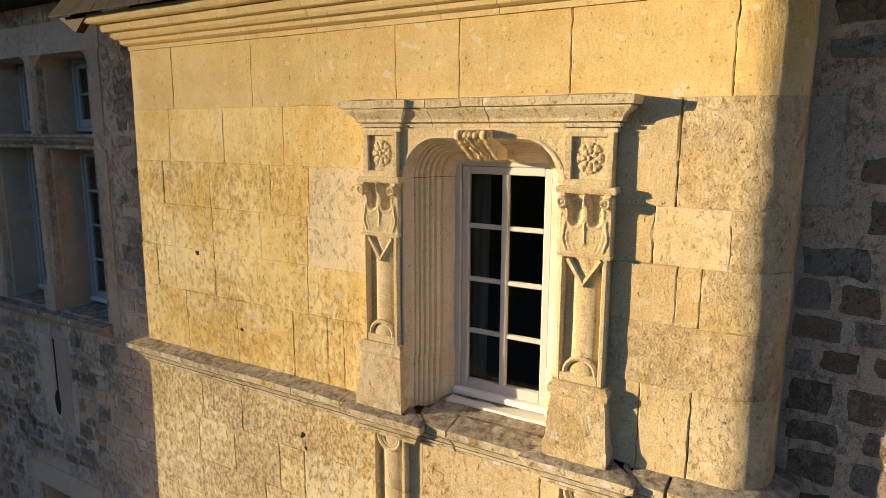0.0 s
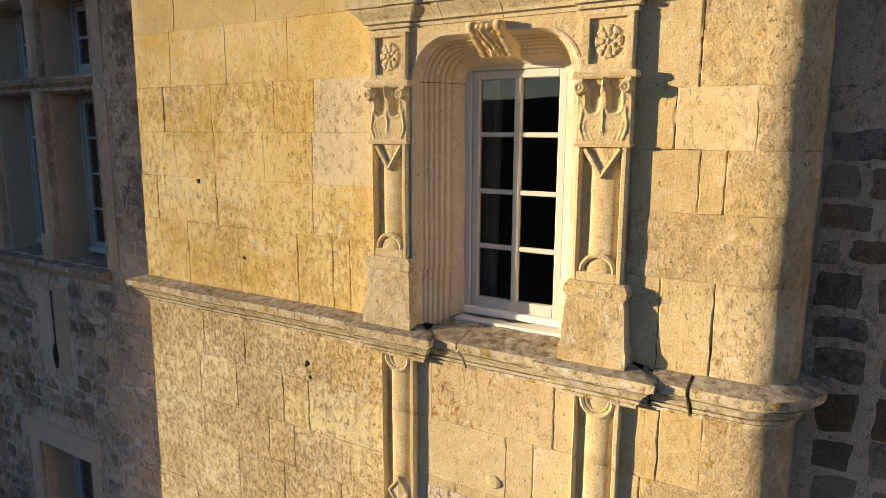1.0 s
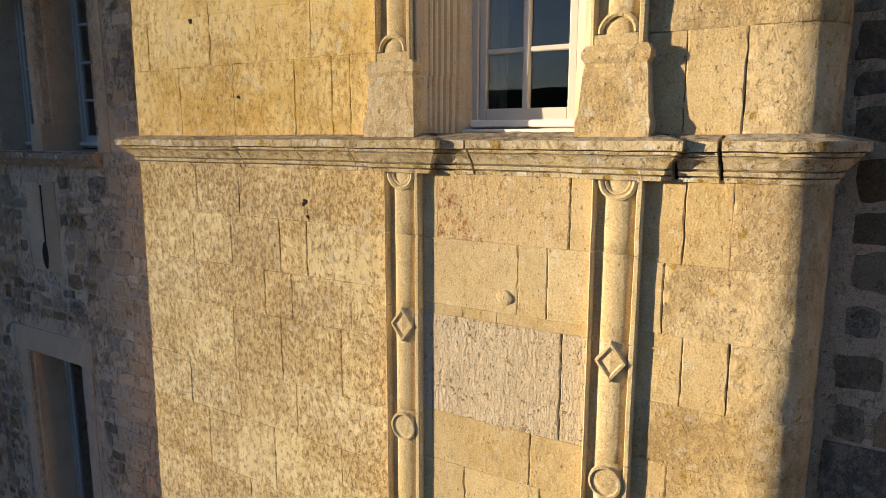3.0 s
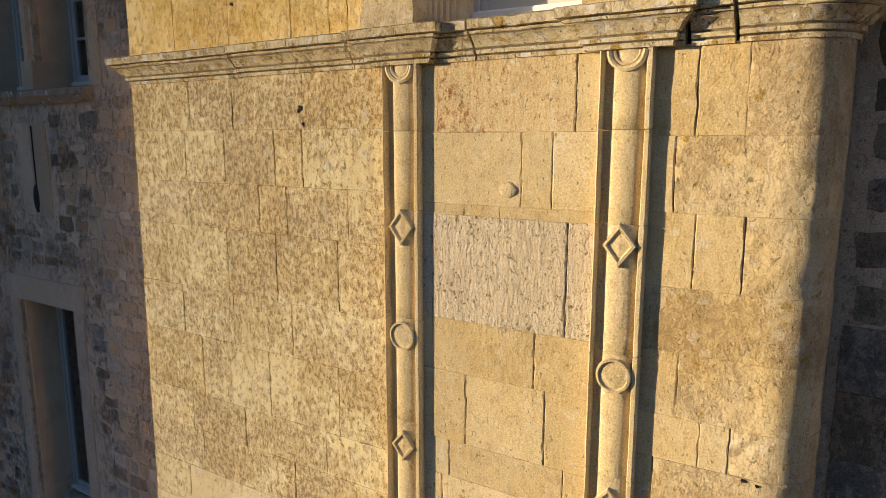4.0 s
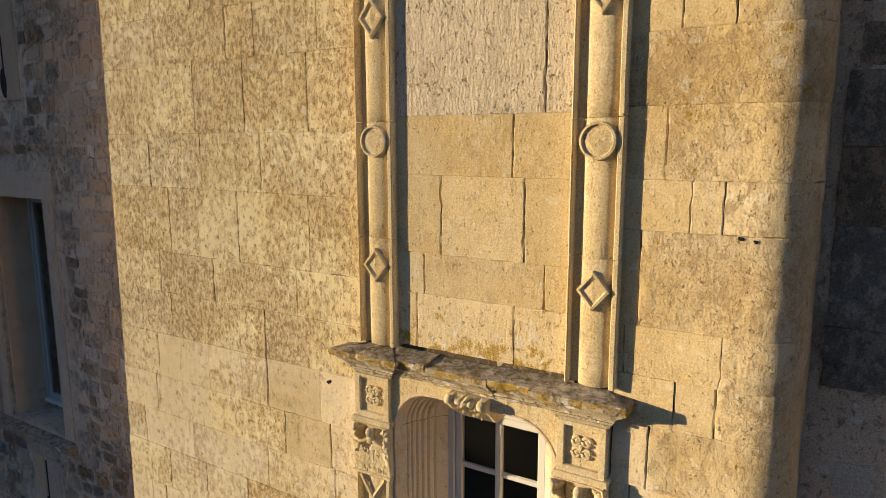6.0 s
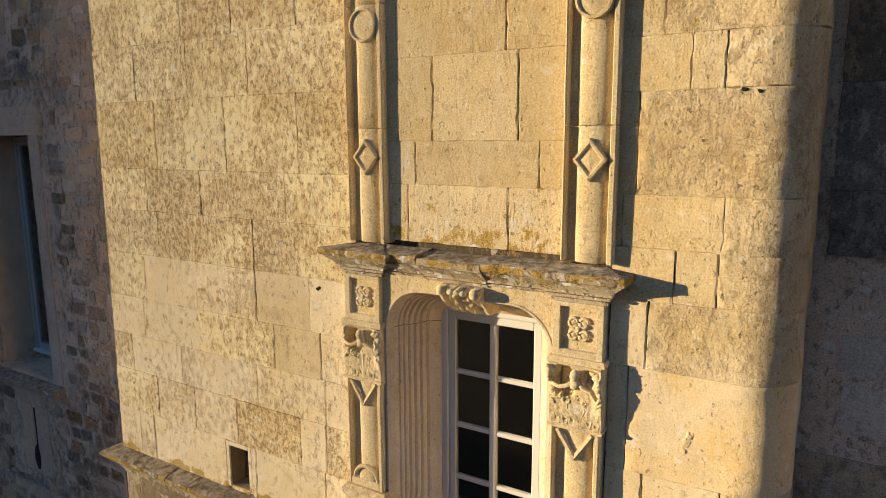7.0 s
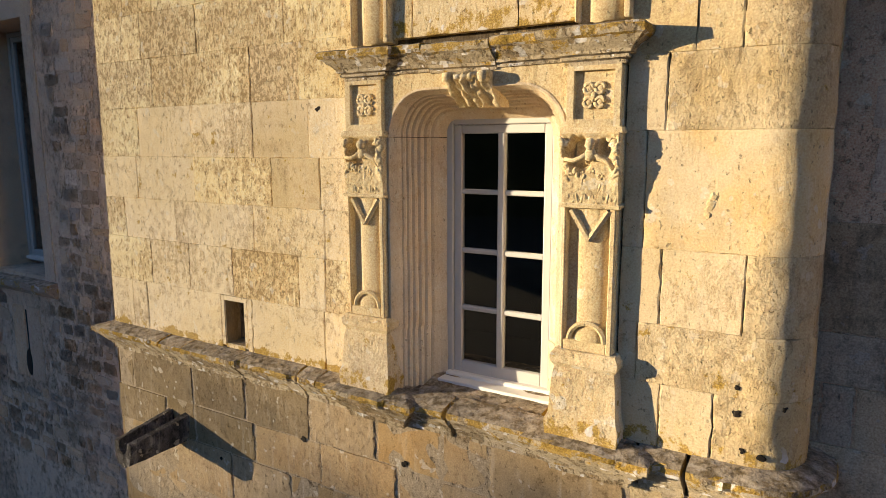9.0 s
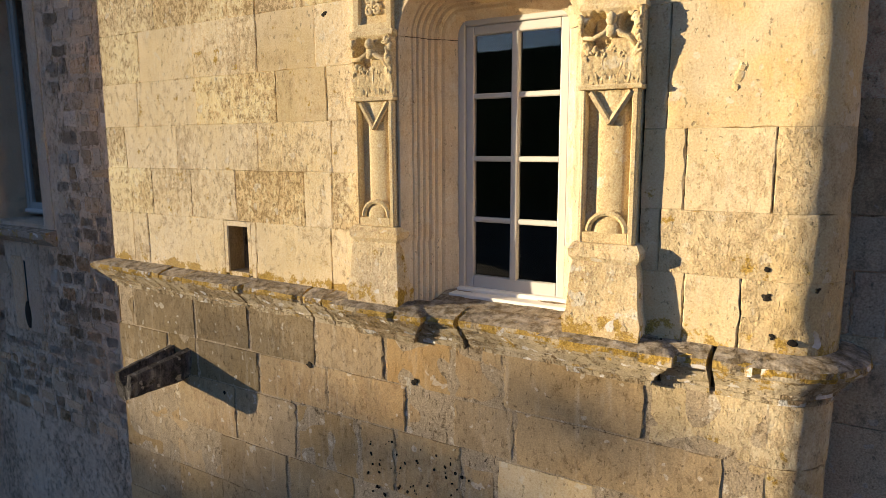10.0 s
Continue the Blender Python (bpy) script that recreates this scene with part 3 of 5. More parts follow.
# unseen block added on the left; its corner sets the wall's shadow edge
wall_wing = tagged(box("wall_wing", -15.0, -8.0, -2.66, 7.0, 0.0, 17.0, MORTAR, None, bev=0), "unseen wing block added to keep the sun off the left wall", "wall", kind="structure")
wall_rear = tagged(box("wall_rear", -8.0, 9.0, 6.0, 6.5, 0.0, 13.1, MORTAR, None, bev=0), "plain rear wall of the house", "wall", kind="structure")
wall_east = tagged(box("wall_east", 8.6, 9.0, 1.06, 6.0, 0.0, 13.1, MORTAR, None, bev=0), "plain end wall of the house", "wall", kind="structure")
ceiling = tagged(box("ceiling", -8.0, 8.6, 0.86, 6.0, 12.92, 13.08, DARK, None, bev=0), "ceiling of the rooms, painted near-black as unlit", "ceiling", kind="structure")

# rooms behind the windows, their gloom put into near-black paint
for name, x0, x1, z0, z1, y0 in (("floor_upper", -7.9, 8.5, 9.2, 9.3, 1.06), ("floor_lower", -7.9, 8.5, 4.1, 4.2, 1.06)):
    tagged(box(name, x0, x1, y0, 5.98, z0, z1, DARK, None, bev=0), "wooden floor of a room, painted near-black as unlit", "floor", kind="structure")
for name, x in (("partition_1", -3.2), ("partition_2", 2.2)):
    tagged(box(name, x, x + 0.12, 1.06, 5.98, 0.0, 12.9, DARK, None, bev=0), "inner wall between rooms, painted near-black as unlit", "wall", kind="structure")
tagged(box("partition_3", -7.9, 8.5, 3.6, 3.7, 4.2, 12.9, DARK, None, bev=0), "inner wall behind the rooms, painted near-black as unlit", "wall", kind="structure")

# ---------------------------------------------------------------- roof and eaves
roof = empty("roof", (-1, 0, 12.9), "steep dark slate roof with a timber eave", "roof", kind="structure")
bm = bmesh.new()
pts = [(-3.84, -0.27, 12.775), (1.9, -0.27, 12.775), (1.9, 3.4, 17.4), (-3.84, 3.4, 17.4)]
lo = [bm.verts.new(p) for p in pts]
hi = [bm.verts.new((p[0], p[1] - 0.02, p[2] + 0.05)) for p in pts]
bm.faces.new(lo[::-1]), bm.faces.new(hi)
for k in range(4):
    bm.faces.new((lo[k], lo[(k + 1) % 4], hi[(k + 1) % 4], hi[k]))
part("roof_deck", bm, SLATE, roof)
for row in range(4):
    for k in range(29):
        bm = bmesh.new()
        y, z = -0.325 + row * 0.085, 12.765 + row * 0.107
        add_box(bm, -3.88 + k * 0.2 + 0.1 * (row % 2), -3.885 + k * 0.2 + 0.2 + 0.1 * (row % 2), y, y + 0.2, z - 0.006, z + 0.006)
        for v in bm.verts:
            v.co.z += (v.co.y - y) * 1.26 + rnd(-0.003, 0.003)
        part("slate", bm, SLATE, roof)
for k in range(6):
    x = -3.70 + k * 0.95
    box("rafter_tail", x - 0.04, x + 0.04, -0.22, 0.05, 12.78, 12.84, WOOD, roof)
bm = bmesh.new()
tri = [(-3.86, -0.25, 12.765), (-3.46, -0.25, 12.775), (-3.64, -0.25, 12.64)]
lo = [bm.verts.new(p) for p in tri]
hi = [bm.verts.new((p[0], p[1] + 0.07, p[2])) for p in tri]
bm.faces.new(lo), bm.faces.new(hi[::-1])
for k in range(3):
    bm.faces.new((lo[k], lo[(k + 1) % 3], hi[(k + 1) % 3], hi[k]))
part("eave_bracket", bm, WOOD, roof, "sunlit wooden bracket under the eave")
roof_main = empty("roof_main", (-5, 0, 13.1), "dark eave of the main slate roof", "roof", kind="structure")
box("soffit_board", -8.0, -3.88, 0.05, 1.1, 13.10, 13.16, WOOD, roof_main)
box("soffit_board", ARC_X + 0.36, 9.0, -0.02, 1.1, 13.10, 13.16, WOOD, roof_main)
for x0, x1 in ((-8.0, -3.84), (1.92, 9.0)):
    bm = bmesh.new()
    pts = [(x0, 0.0, 13.17), (x1, 0.0, 13.17), (x1, 3.6, 17.6), (x0, 3.6, 17.6)]
    lo = [bm.verts.new(p) for p in pts]
    hi = [bm.verts.new((p[0], p[1], p[2] + 0.06)) for p in pts]
    bm.faces.new(lo[::-1]), bm.faces.new(hi)
    for k in range(4):
        bm.faces.new((lo[k], lo[(k + 1) % 4], hi[(k + 1) % 4], hi[k]))
    part("slate_slope", bm, SLATE, roof_main)
box("rear_slope", -8.0, 9.0, 3.4, 6.6, 17.2, 17.3, SLATE, roof_main)

# ---------------------------------------------------------------- main cornice
cornice = empty("main_cornice", (-1, -0.1, 12.5), "moulded yellow limestone cornice under the eave", "cornice", kind="structure")
CORN = [(-0.03, 0.0), (0.010, 0.0), (0.012, 0.030), (0.002, 0.034), (0.030, 0.039), (0.052, 0.050), (0.055, 0.076), (0.042, 0.080), (0.085, 0.086), (0.104, 0.106), (0.108, 0.130),
        (0.092, 0.134), (0.148, 0.141), (0.164, 0.166), (0.168, 0.188), (0.150, 0.193), (0.225, 0.200), (0.240, 0.216), (0.240, 0.266), (-0.03, 0.276)]
cuts = [-2.55, -1.95, -1.28, -0.32, 0.06, 0.75]
x = left_edge(12.5)
for n, c in enumerate(cuts):
    run = [(x, BACK), (x, 0.0), (c - 0.002, 0.0)] if n == 0 else [(x + 0.002, 0.0), (c - 0.002, 0.0)]
    moulding("cornice_block", run, CORN, 12.50, CORNICE, cornice, wear=0.002)
    x = c
moulding("cornice_block", corner(x + 0.002), CORN, 12.50, CORNICE, cornice, wear=0.002)

# ---------------------------------------------------------------- string courses
STRING = [(-0.03, -0.20), (0.012, -0.20), (0.016, -0.178), (0.004, -0.174), (0.030, -0.168), (0.036, -0.148), (0.022, -0.144), (0.044, -0.136), (0.060, -0.112), (0.084, -0.088), (0.094, -0.082),
          (0.084, -0.076), (0.100, -0.072), (0.104, -0.058), (0.094, -0.054), (0.130, -0.050), (0.134, -0.005), (0.122, 0.0), (-0.03, 0.035)]
BREAKS = ((-0.89, -0.49), (0.45, 0.85))


def string_course(z, cuts, mat, wear, label, drops, profile=STRING, chips=0.02):
    course = empty("string_course", (-1, -0.08, z), label, "string course", kind="structure")
    step_out = 0.055
    x0 = left_edge(z)
    marks = [x0] + [c for c, _ in cuts]
    for n, x in enumerate(marks):
        g = 0.003 if n == 0 else cuts[n - 1][1]
        end = marks[n + 1] - cuts[n][1] if n + 1 < len(marks) else None
        run = [(x, BACK), (x, 0.0)] if n == 0 else [(x + g, 0.0)]
        tail = corner(run[-1][0]) if end is None else None
        for a, b in BREAKS:
            lo_x, hi_x = run[-1][0], (end if end is not None else 9)
            if lo_x < a < hi_x:
                run += [(a, 0.0), (a, -step_out)]
            elif a <= run[0][0] < b and len(run) == 1:
                run[0] = (run[0][0], -step_out)
            if lo_x < b < hi_x and run[-1][1] < -0.01:
                run += [(b, -step_out), (b, 0.0)]
        if tail:
            run += tail[1:]
        else:
            run.append((end, run[-1][1]))
        moulding("ledge_stone", run, profile, z, mat, course, wear=wear, step=0.03, chips=chips, drop=drops * rnd(-1, 1), tilt=drops * rnd(-0.3, 0.3))
    return course


string_course(UP, [(-2.72, 0.002), (-2.10, 0.004), (-1.52, 0.003), (-1.06, 0.004), (-0.20, 0.007), (0.92, 0.014), (1.13, 0.010)], LEDGE, 0.0035,
              "projecting limestone string course with lichen on its worn top", 0.003)
WORN_STRING = [(-0.03, -0.20), (0.006, -0.20), (0.010, -0.172), (0.026, -0.160), (0.028, -0.142), (0.046, -0.128), (0.066, -0.104), (0.090, -0.080), (0.098, -0.064), (0.124, -0.052), (0.136, -0.030),
               (0.130, -0.006), (0.108, 0.006), (0.05, 0.020), (-0.03, 0.035)]
string_course(LOW, [(-2.72, 0.005), (-2.45, 0.003), (-1.90, 0.004), (-1.30, 0.010), (-1.12, 0.006), (-0.16, 0.016), (0.88, 0.012), (1.12, 0.012)], MOSSY, 0.005,
              "broken limestone string course grown with orange lichen", 0.008, WORN_STRING, 0.055)

# ---------------------------------------------------------------- window surrounds
def offset_u(half, top, radius, z_low, n=8):
    """Inverted U round the axis with rounded shoulders: points and inward directions."""
    pts = [(-half, z_low, 1, 0)]
    for k in range(9):
        pts.append((-half, z_low + (top - radius - z_low) * (k + 1) / 9, 1, 0))
    for k in range(1, n + 1):
        a = math.pi / 2 * k / n
        pts.append((-half + radius - radius * math.cos(a), top - radius + radius * math.sin(a), math.cos(a), -math.sin(a)))
    for k in range(1, 7):
        pts.append((-(half - radius) + 2 * (half - radius) * k / 7, top, 0, -1))
    for k in range(n + 1):
        a = math.pi / 2 * (1 - k / n)
        pts.append((half - radius + radius * math.cos(a), top - radius + radius * math.sin(a), -math.cos(a), -math.sin(a)))
    for k in range(9):
        pts.append((half, top - radius + (z_low - top + radius) * (k + 1) / 9, -1, 0))
    return pts


REVEAL = [(0.0, 0.05), (0.0, -0.035), (0.014, -0.035), (0.024, -0.010), (0.034, 0.020), (0.040, 0.050), (0.050, 0.054), (0.056, 0.068), (0.051, 0.082), (0.066, 0.086), (0.072, 0.100), (0.067, 0.114),
          (0.084, 0.120), (0.090, 0.136), (0.085, 0.150), (0.104, 0.156), (0.110, 0.172), (0.105, 0.186), (0.124, 0.192), (0.132, 0.212), (0.127, 0.228), (0.146, 0.236), (0.175, 0.270), (0.205, 0.295), (0.205, 0.37)]
FOOT_REVEAL = [(i, y - 0.010) for i, y in REVEAL]


def arch(parent, zb, mat):
    """Jambs and head as one splayed, reeded moulding; the feet are plain."""
    half, top, radius = 0.54, zb + (1.805 if zb > 8 else 1.775), 0.26
    pts = offset_u(half, top, radius, zb + 0.36)
    for name, prof, pp in (("jamb_moulding", REVEAL, pts[:10]), ("head_moulding", REVEAL, pts[9:-9]), ("jamb_moulding", REVEAL, pts[-10:]), ("jamb_foot", FOOT_REVEAL, None), ("jamb_foot", FOOT_REVEAL, None)):
        if pp is None:
            side = -1 if name not in made_feet else 1
            made_feet.add(name)
            pp = [(side * half, zb + 0.0 + 0.375 * k / 4, -side, 0) for k in range(5)]
        verts, faces, k = [], [], len(prof)
        for px, pz, dx, dz in pp:
            for inset, y in prof:
                v = Vector((ARCH_MID + px + dx * inset, y, pz + dz * inset * 0.80))
                v += noise.noise_vector(v * 9) * 0.003
                if name == "jamb_moulding" and pz > zb + 1.5:
                    v.z -= 0.004
                    v.y += 0.003
                verts.append(v)
        for n in range(len(pp) - 1):
            for j in range(k - 1):
                faces.append((n * k + j, (n + 1) * k + j, (n + 1) * k + j + 1, n * k + j + 1))
        finish(name, verts, faces, mat, parent)
    # spandrels: the flat stone between the head and the cornice
    verts, faces = [], []
    lim, roof_z = 0.60, zb + 1.86
    run = [p for p in pts if p[1] > zb + 1.40]
    for px, pz, dx, dz in run:
        ex, ez = (math.copysign(lim, px), pz) if abs(dz) < 0.35 else (px - dx * 0.3, roof_z) if abs(dz) > 0.9 else (math.copysign(min(lim, abs(px) + 0.2), px), roof_z)
        verts += [(ARCH_MID + px, -0.030, pz), (ARCH_MID + ex, -0.030, ez), (ARCH_MID + ex, 0.08, ez)]
    for n in range(len(run) - 1):
        faces.append((3 * n, 3 * n + 1, 3 * n + 4, 3 * n + 3))
        faces.append((3 * n + 1, 3 * n + 2, 3 * n + 5, 3 * n + 4))
    finish("spandrel", verts, faces, DRESSED, parent)


made_feet = set()


def around(cx, half, front, profile, z, name, mat, parent, wear=0.003, label=""):
    """A moulded block: the profile runs round three sides of a pier."""
    return moulding(name, [(cx - half, 0.03), (cx - half, -front), (cx + half, -front), (cx + half, 0.03)], profile, z, mat, parent, label, wear=wear, step=0.045)


def half_ring(bm, cx, y, cz, r, thick, a0, a1, n=10):
    pts = [(cx + r * math.cos(radians(a0 + (a1 - a0) * k / n)), y, cz + r * math.sin(radians(a0 + (a1 - a0) * k / n))) for k in range(n + 1)]
    tube(bm, pts, thick, 6)


def reed_shaft(bm, cx, half, y_base, rise, z0, z1, n=8, step=0.12):
    """A shallow convex panel between the borders."""
    zs = [z0 + (z1 - z0) * k / max(1, round((z1 - z0) / step)) for k in range(max(1, round((z1 - z0) / step)) + 1)]
    rows = []
    for z in zs:
        row = []
        for k in range(n + 1):
            u = -1 + 2 * k / n
            v = Vector((cx + half * u, y_base - rise * math.sqrt(max(0, 1 - u * u)) ** 1.1, z))
            row.append(bm.verts.new(v + noise.noise_vector(v * 11) * 0.002))
        rows.append(row)
    for a, b in zip(rows, rows[1:]):
        for k in range(n):
            bm.faces.new((a[k], a[k + 1], b[k + 1], b[k]))
    bm.faces.new(rows[-1])
    bm.faces.new(rows[0][::-1])


def smooth(a, b, x):
    k = min(1.0, max(0.0, (x - a) / (b - a)))
    return k * k * (3 - 2 * k)


def bell(x, w):
    return math.exp(-(x / w) ** 2)


def relief(name, x0, x1, z0, z1, y, height, nu, nv, mat, parent, label="", wear=0.0025, back=0.03):
    """A carved panel: height(u, v), u from -1 to 1 across and v from 0 to 1 upwards, stands out of the plane y."""
    rows, bm = [], bmesh.new()
    for j in range(nv + 1):
        v, row = j / nv, []
        for i in range(nu + 1):
            u = -1 + 2 * i / nu
            p = Vector((x0 + (x1 - x0) * i / nu, y - height(u, v), z0 + (z1 - z0) * v))
            row.append(bm.verts.new(p + noise.noise_vector(p * 22) * wear + noise.noise_vector(p * 61) * wear * 0.6))
        rows.append(row)
    for a, b in zip(rows, rows[1:]):
        for i in range(nu):
            bm.faces.new((a[i], a[i + 1], b[i + 1], b[i]))
    ring = rows[0] + [r[-1] for r in rows[1:]] + rows[-1][-2::-1] + [r[0] for r in rows[-2:0:-1]]
    lip = [bm.verts.new((q.co.x, min(back, q.co.y + 0.012), q.co.z)) for q in ring]
    deep = [bm.verts.new((q.co.x, back, q.co.z)) for q in ring]
    for k in range(len(ring)):
        n = (k + 1) % len(ring)
        bm.faces.new((ring[k], ring[n], lip[n], lip[k]))
        bm.faces.new((lip[k], lip[n], deep[n], deep[k]))
    ob = part(name, bm, mat, parent, label, smooth=True)
    ob.data.set_sharp_from_angle(angle=radians(60))
    return ob


def calyx(u, v):
    """Two hollow flutes under scrolls, a flower stem between them and leaves at the foot."""
    h = 0.002 + 0.022 * smooth(0.62, 1.0, v)
    w = abs(u)
    d = math.hypot(w - 0.40, min(0.0, v - 0.58) * 2.1) - 0.30 - 0.10 * smooth(0.75, 1.0, v)
    h -= (0.024 + 0.012 * smooth(0.5, 0.95, v)) * smooth(0.0, 0.14, -d)
    h += 0.006 * bell(d - 0.02, 0.05) * smooth(1.0, 0.9, v)
    h += 0.007 * bell(u, 0.045) * smooth(0.10, 0.2, v)
    for vv, r, k in ((0.84, 0.12, 0.012), (0.46, 0.16, 0.010), (0.19, 0.14, 0.008)):
        q = math.hypot(u, (v - vv) * 2.1)
        h += k * bell(q, r) * (0.75 + 0.4 * math.cos(5 * math.atan2(v - vv, u + 1e-4)))
    # two leaves fold up each outer edge
    for at, wide, top, k in ((0.86, 0.06, 0.62, 0.009), (0.70, 0.05, 0.40, 0.005), (0.52, 0.04, 0.22, 0.004)):
        c = at - 0.16 * smooth(0.3, 0.0, v) + 0.05 * math.sin(v * 9)
        h += k * bell(w - c, wide) * smooth(0.0, 0.08, v) * smooth(top, top - 0.12, v)
    q = math.hypot(w - 0.95, (v - 0.84) * 2.1)
    return h + 0.030 * smooth(0.26, 0.14, q) + 0.005 * math.cos(q * 42) * smooth(0.26, 0.18, q)


def hollow_bed(u, v):
    """The ground of the weathered capital: hollowed under the slab, swelling at its foot and outer edge."""
    at = Vector((u * 3.1, v * 6.3, 1.7))
    h = 0.004 + 0.004 * noise.noise(at * 2) + 0.020 * smooth(0.93, 1.0, v)
    h -= 0.072 * smooth(1.0, 0.55, math.hypot((u + 0.45) / 0.52, (v - 0.70) / 0.30) + 0.15 * noise.noise(at * 1.7))
    h -= 0.048 * smooth(1.0, 0.5, math.hypot((u - 0.48) / 0.26, (v - 0.80) / 0.16))
    h += 0.012 * smooth(0.55, 0.95, u) * smooth(0.1, 0.4, v)
    return h


def worn_figure(cx, half, y, z0, z1, mat, parent):
    """High relief eaten by weather: a small bust with spread arms between two corner figures, leaves and sprigs below."""
    bm, tall = bmesh.new(), z1 - z0

    def at(u, v, out):
        return (cx + u * half, y - out, z0 + v * tall)

    lump(bm, at(0.04, 0.86, 0.030), (0.026, 0.026, 0.030), 0, 12, 9)
    lump(bm, at(0.03, 0.72, 0.020), (0.030, 0.022, 0.034), 0, 10, 8)
    tube(bm, [at(0.0, 0.74, 0.022), at(-0.28, 0.66, 0.026), at(-0.60, 0.62, 0.020), at(-0.92, 0.64, 0.008)], [0.014, 0.013, 0.012, 0.009], 8)
    tube(bm, [at(0.08, 0.74, 0.020), at(0.34, 0.66, 0.020), at(0.60, 0.62, 0.014), at(0.84, 0.50, 0.010)], [0.014, 0.012, 0.011, 0.010], 8)
    for u, v, r, out in ((-0.93, 0.88, 0.022, 0.016), (-0.96, 0.76, 0.016, 0.008), (-0.80, 0.50, 0.024, 0.0), (-0.60, 0.46, 0.018, 0.002), (-0.93, 0.40, 0.016, 0.0), (-0.42, 0.42, 0.014, 0.003),
                         (0.92, 0.90, 0.028, 0.012), (0.95, 0.76, 0.024, 0.014), (0.90, 0.63, 0.024, 0.012), (0.97, 0.50, 0.020, 0.008), (0.93, 0.38, 0.018, 0.005), (0.70, 0.90, 0.016, 0.012)):
        for k in range(3):
            lump(bm, at(u + rnd(-0.08, 0.08), v + rnd(-0.05, 0.05), out + rnd(-0.004, 0.006)), (r * rnd(0.4, 0.9), r * 0.8, r * rnd(0.5, 1.2)), rnd(-60, 60), 12, 9)
    # sprigs with small flowers, then a row of pointed leaves
    for u, v in ((-0.26, 0.42), (0.06, 0.48), (0.36, 0.40)):
        tube(bm, [at(u * 0.7, 0.12, -0.001), at(u * 1.1, (v + 0.1) * 0.55, 0.002), at(u, v, 0.003)], [0.0042, 0.0038, 0.003], 6)
        for k in range(5):
            lump(bm, at(u + 0.07 * math.cos(k * 1.26), v + 0.034 * math.sin(k * 1.26), 0.003), (0.0070, 0.006, 0.0070), 0, 7, 5)
    for k in range(13):
        u = -0.92 + 1.84 * k / 12
        tip = 0.10 + 0.11 * abs(math.sin(k * 1.7))
        tube(bm, [at(u, 0.0, -0.003), at(u + 0.02, tip * 0.5, 0.0005), at(u + 0.07 * (-1) ** k, tip, -0.001)], [0.009, 0.007, 0.002], 6)
    roughen(bm, 0.0045, 30)
    roughen(bm, 0.0025, 75)
    part("figure_carving", bm, mat, parent, "weathered high relief of a bust, sprigs and leaves", smooth=True)


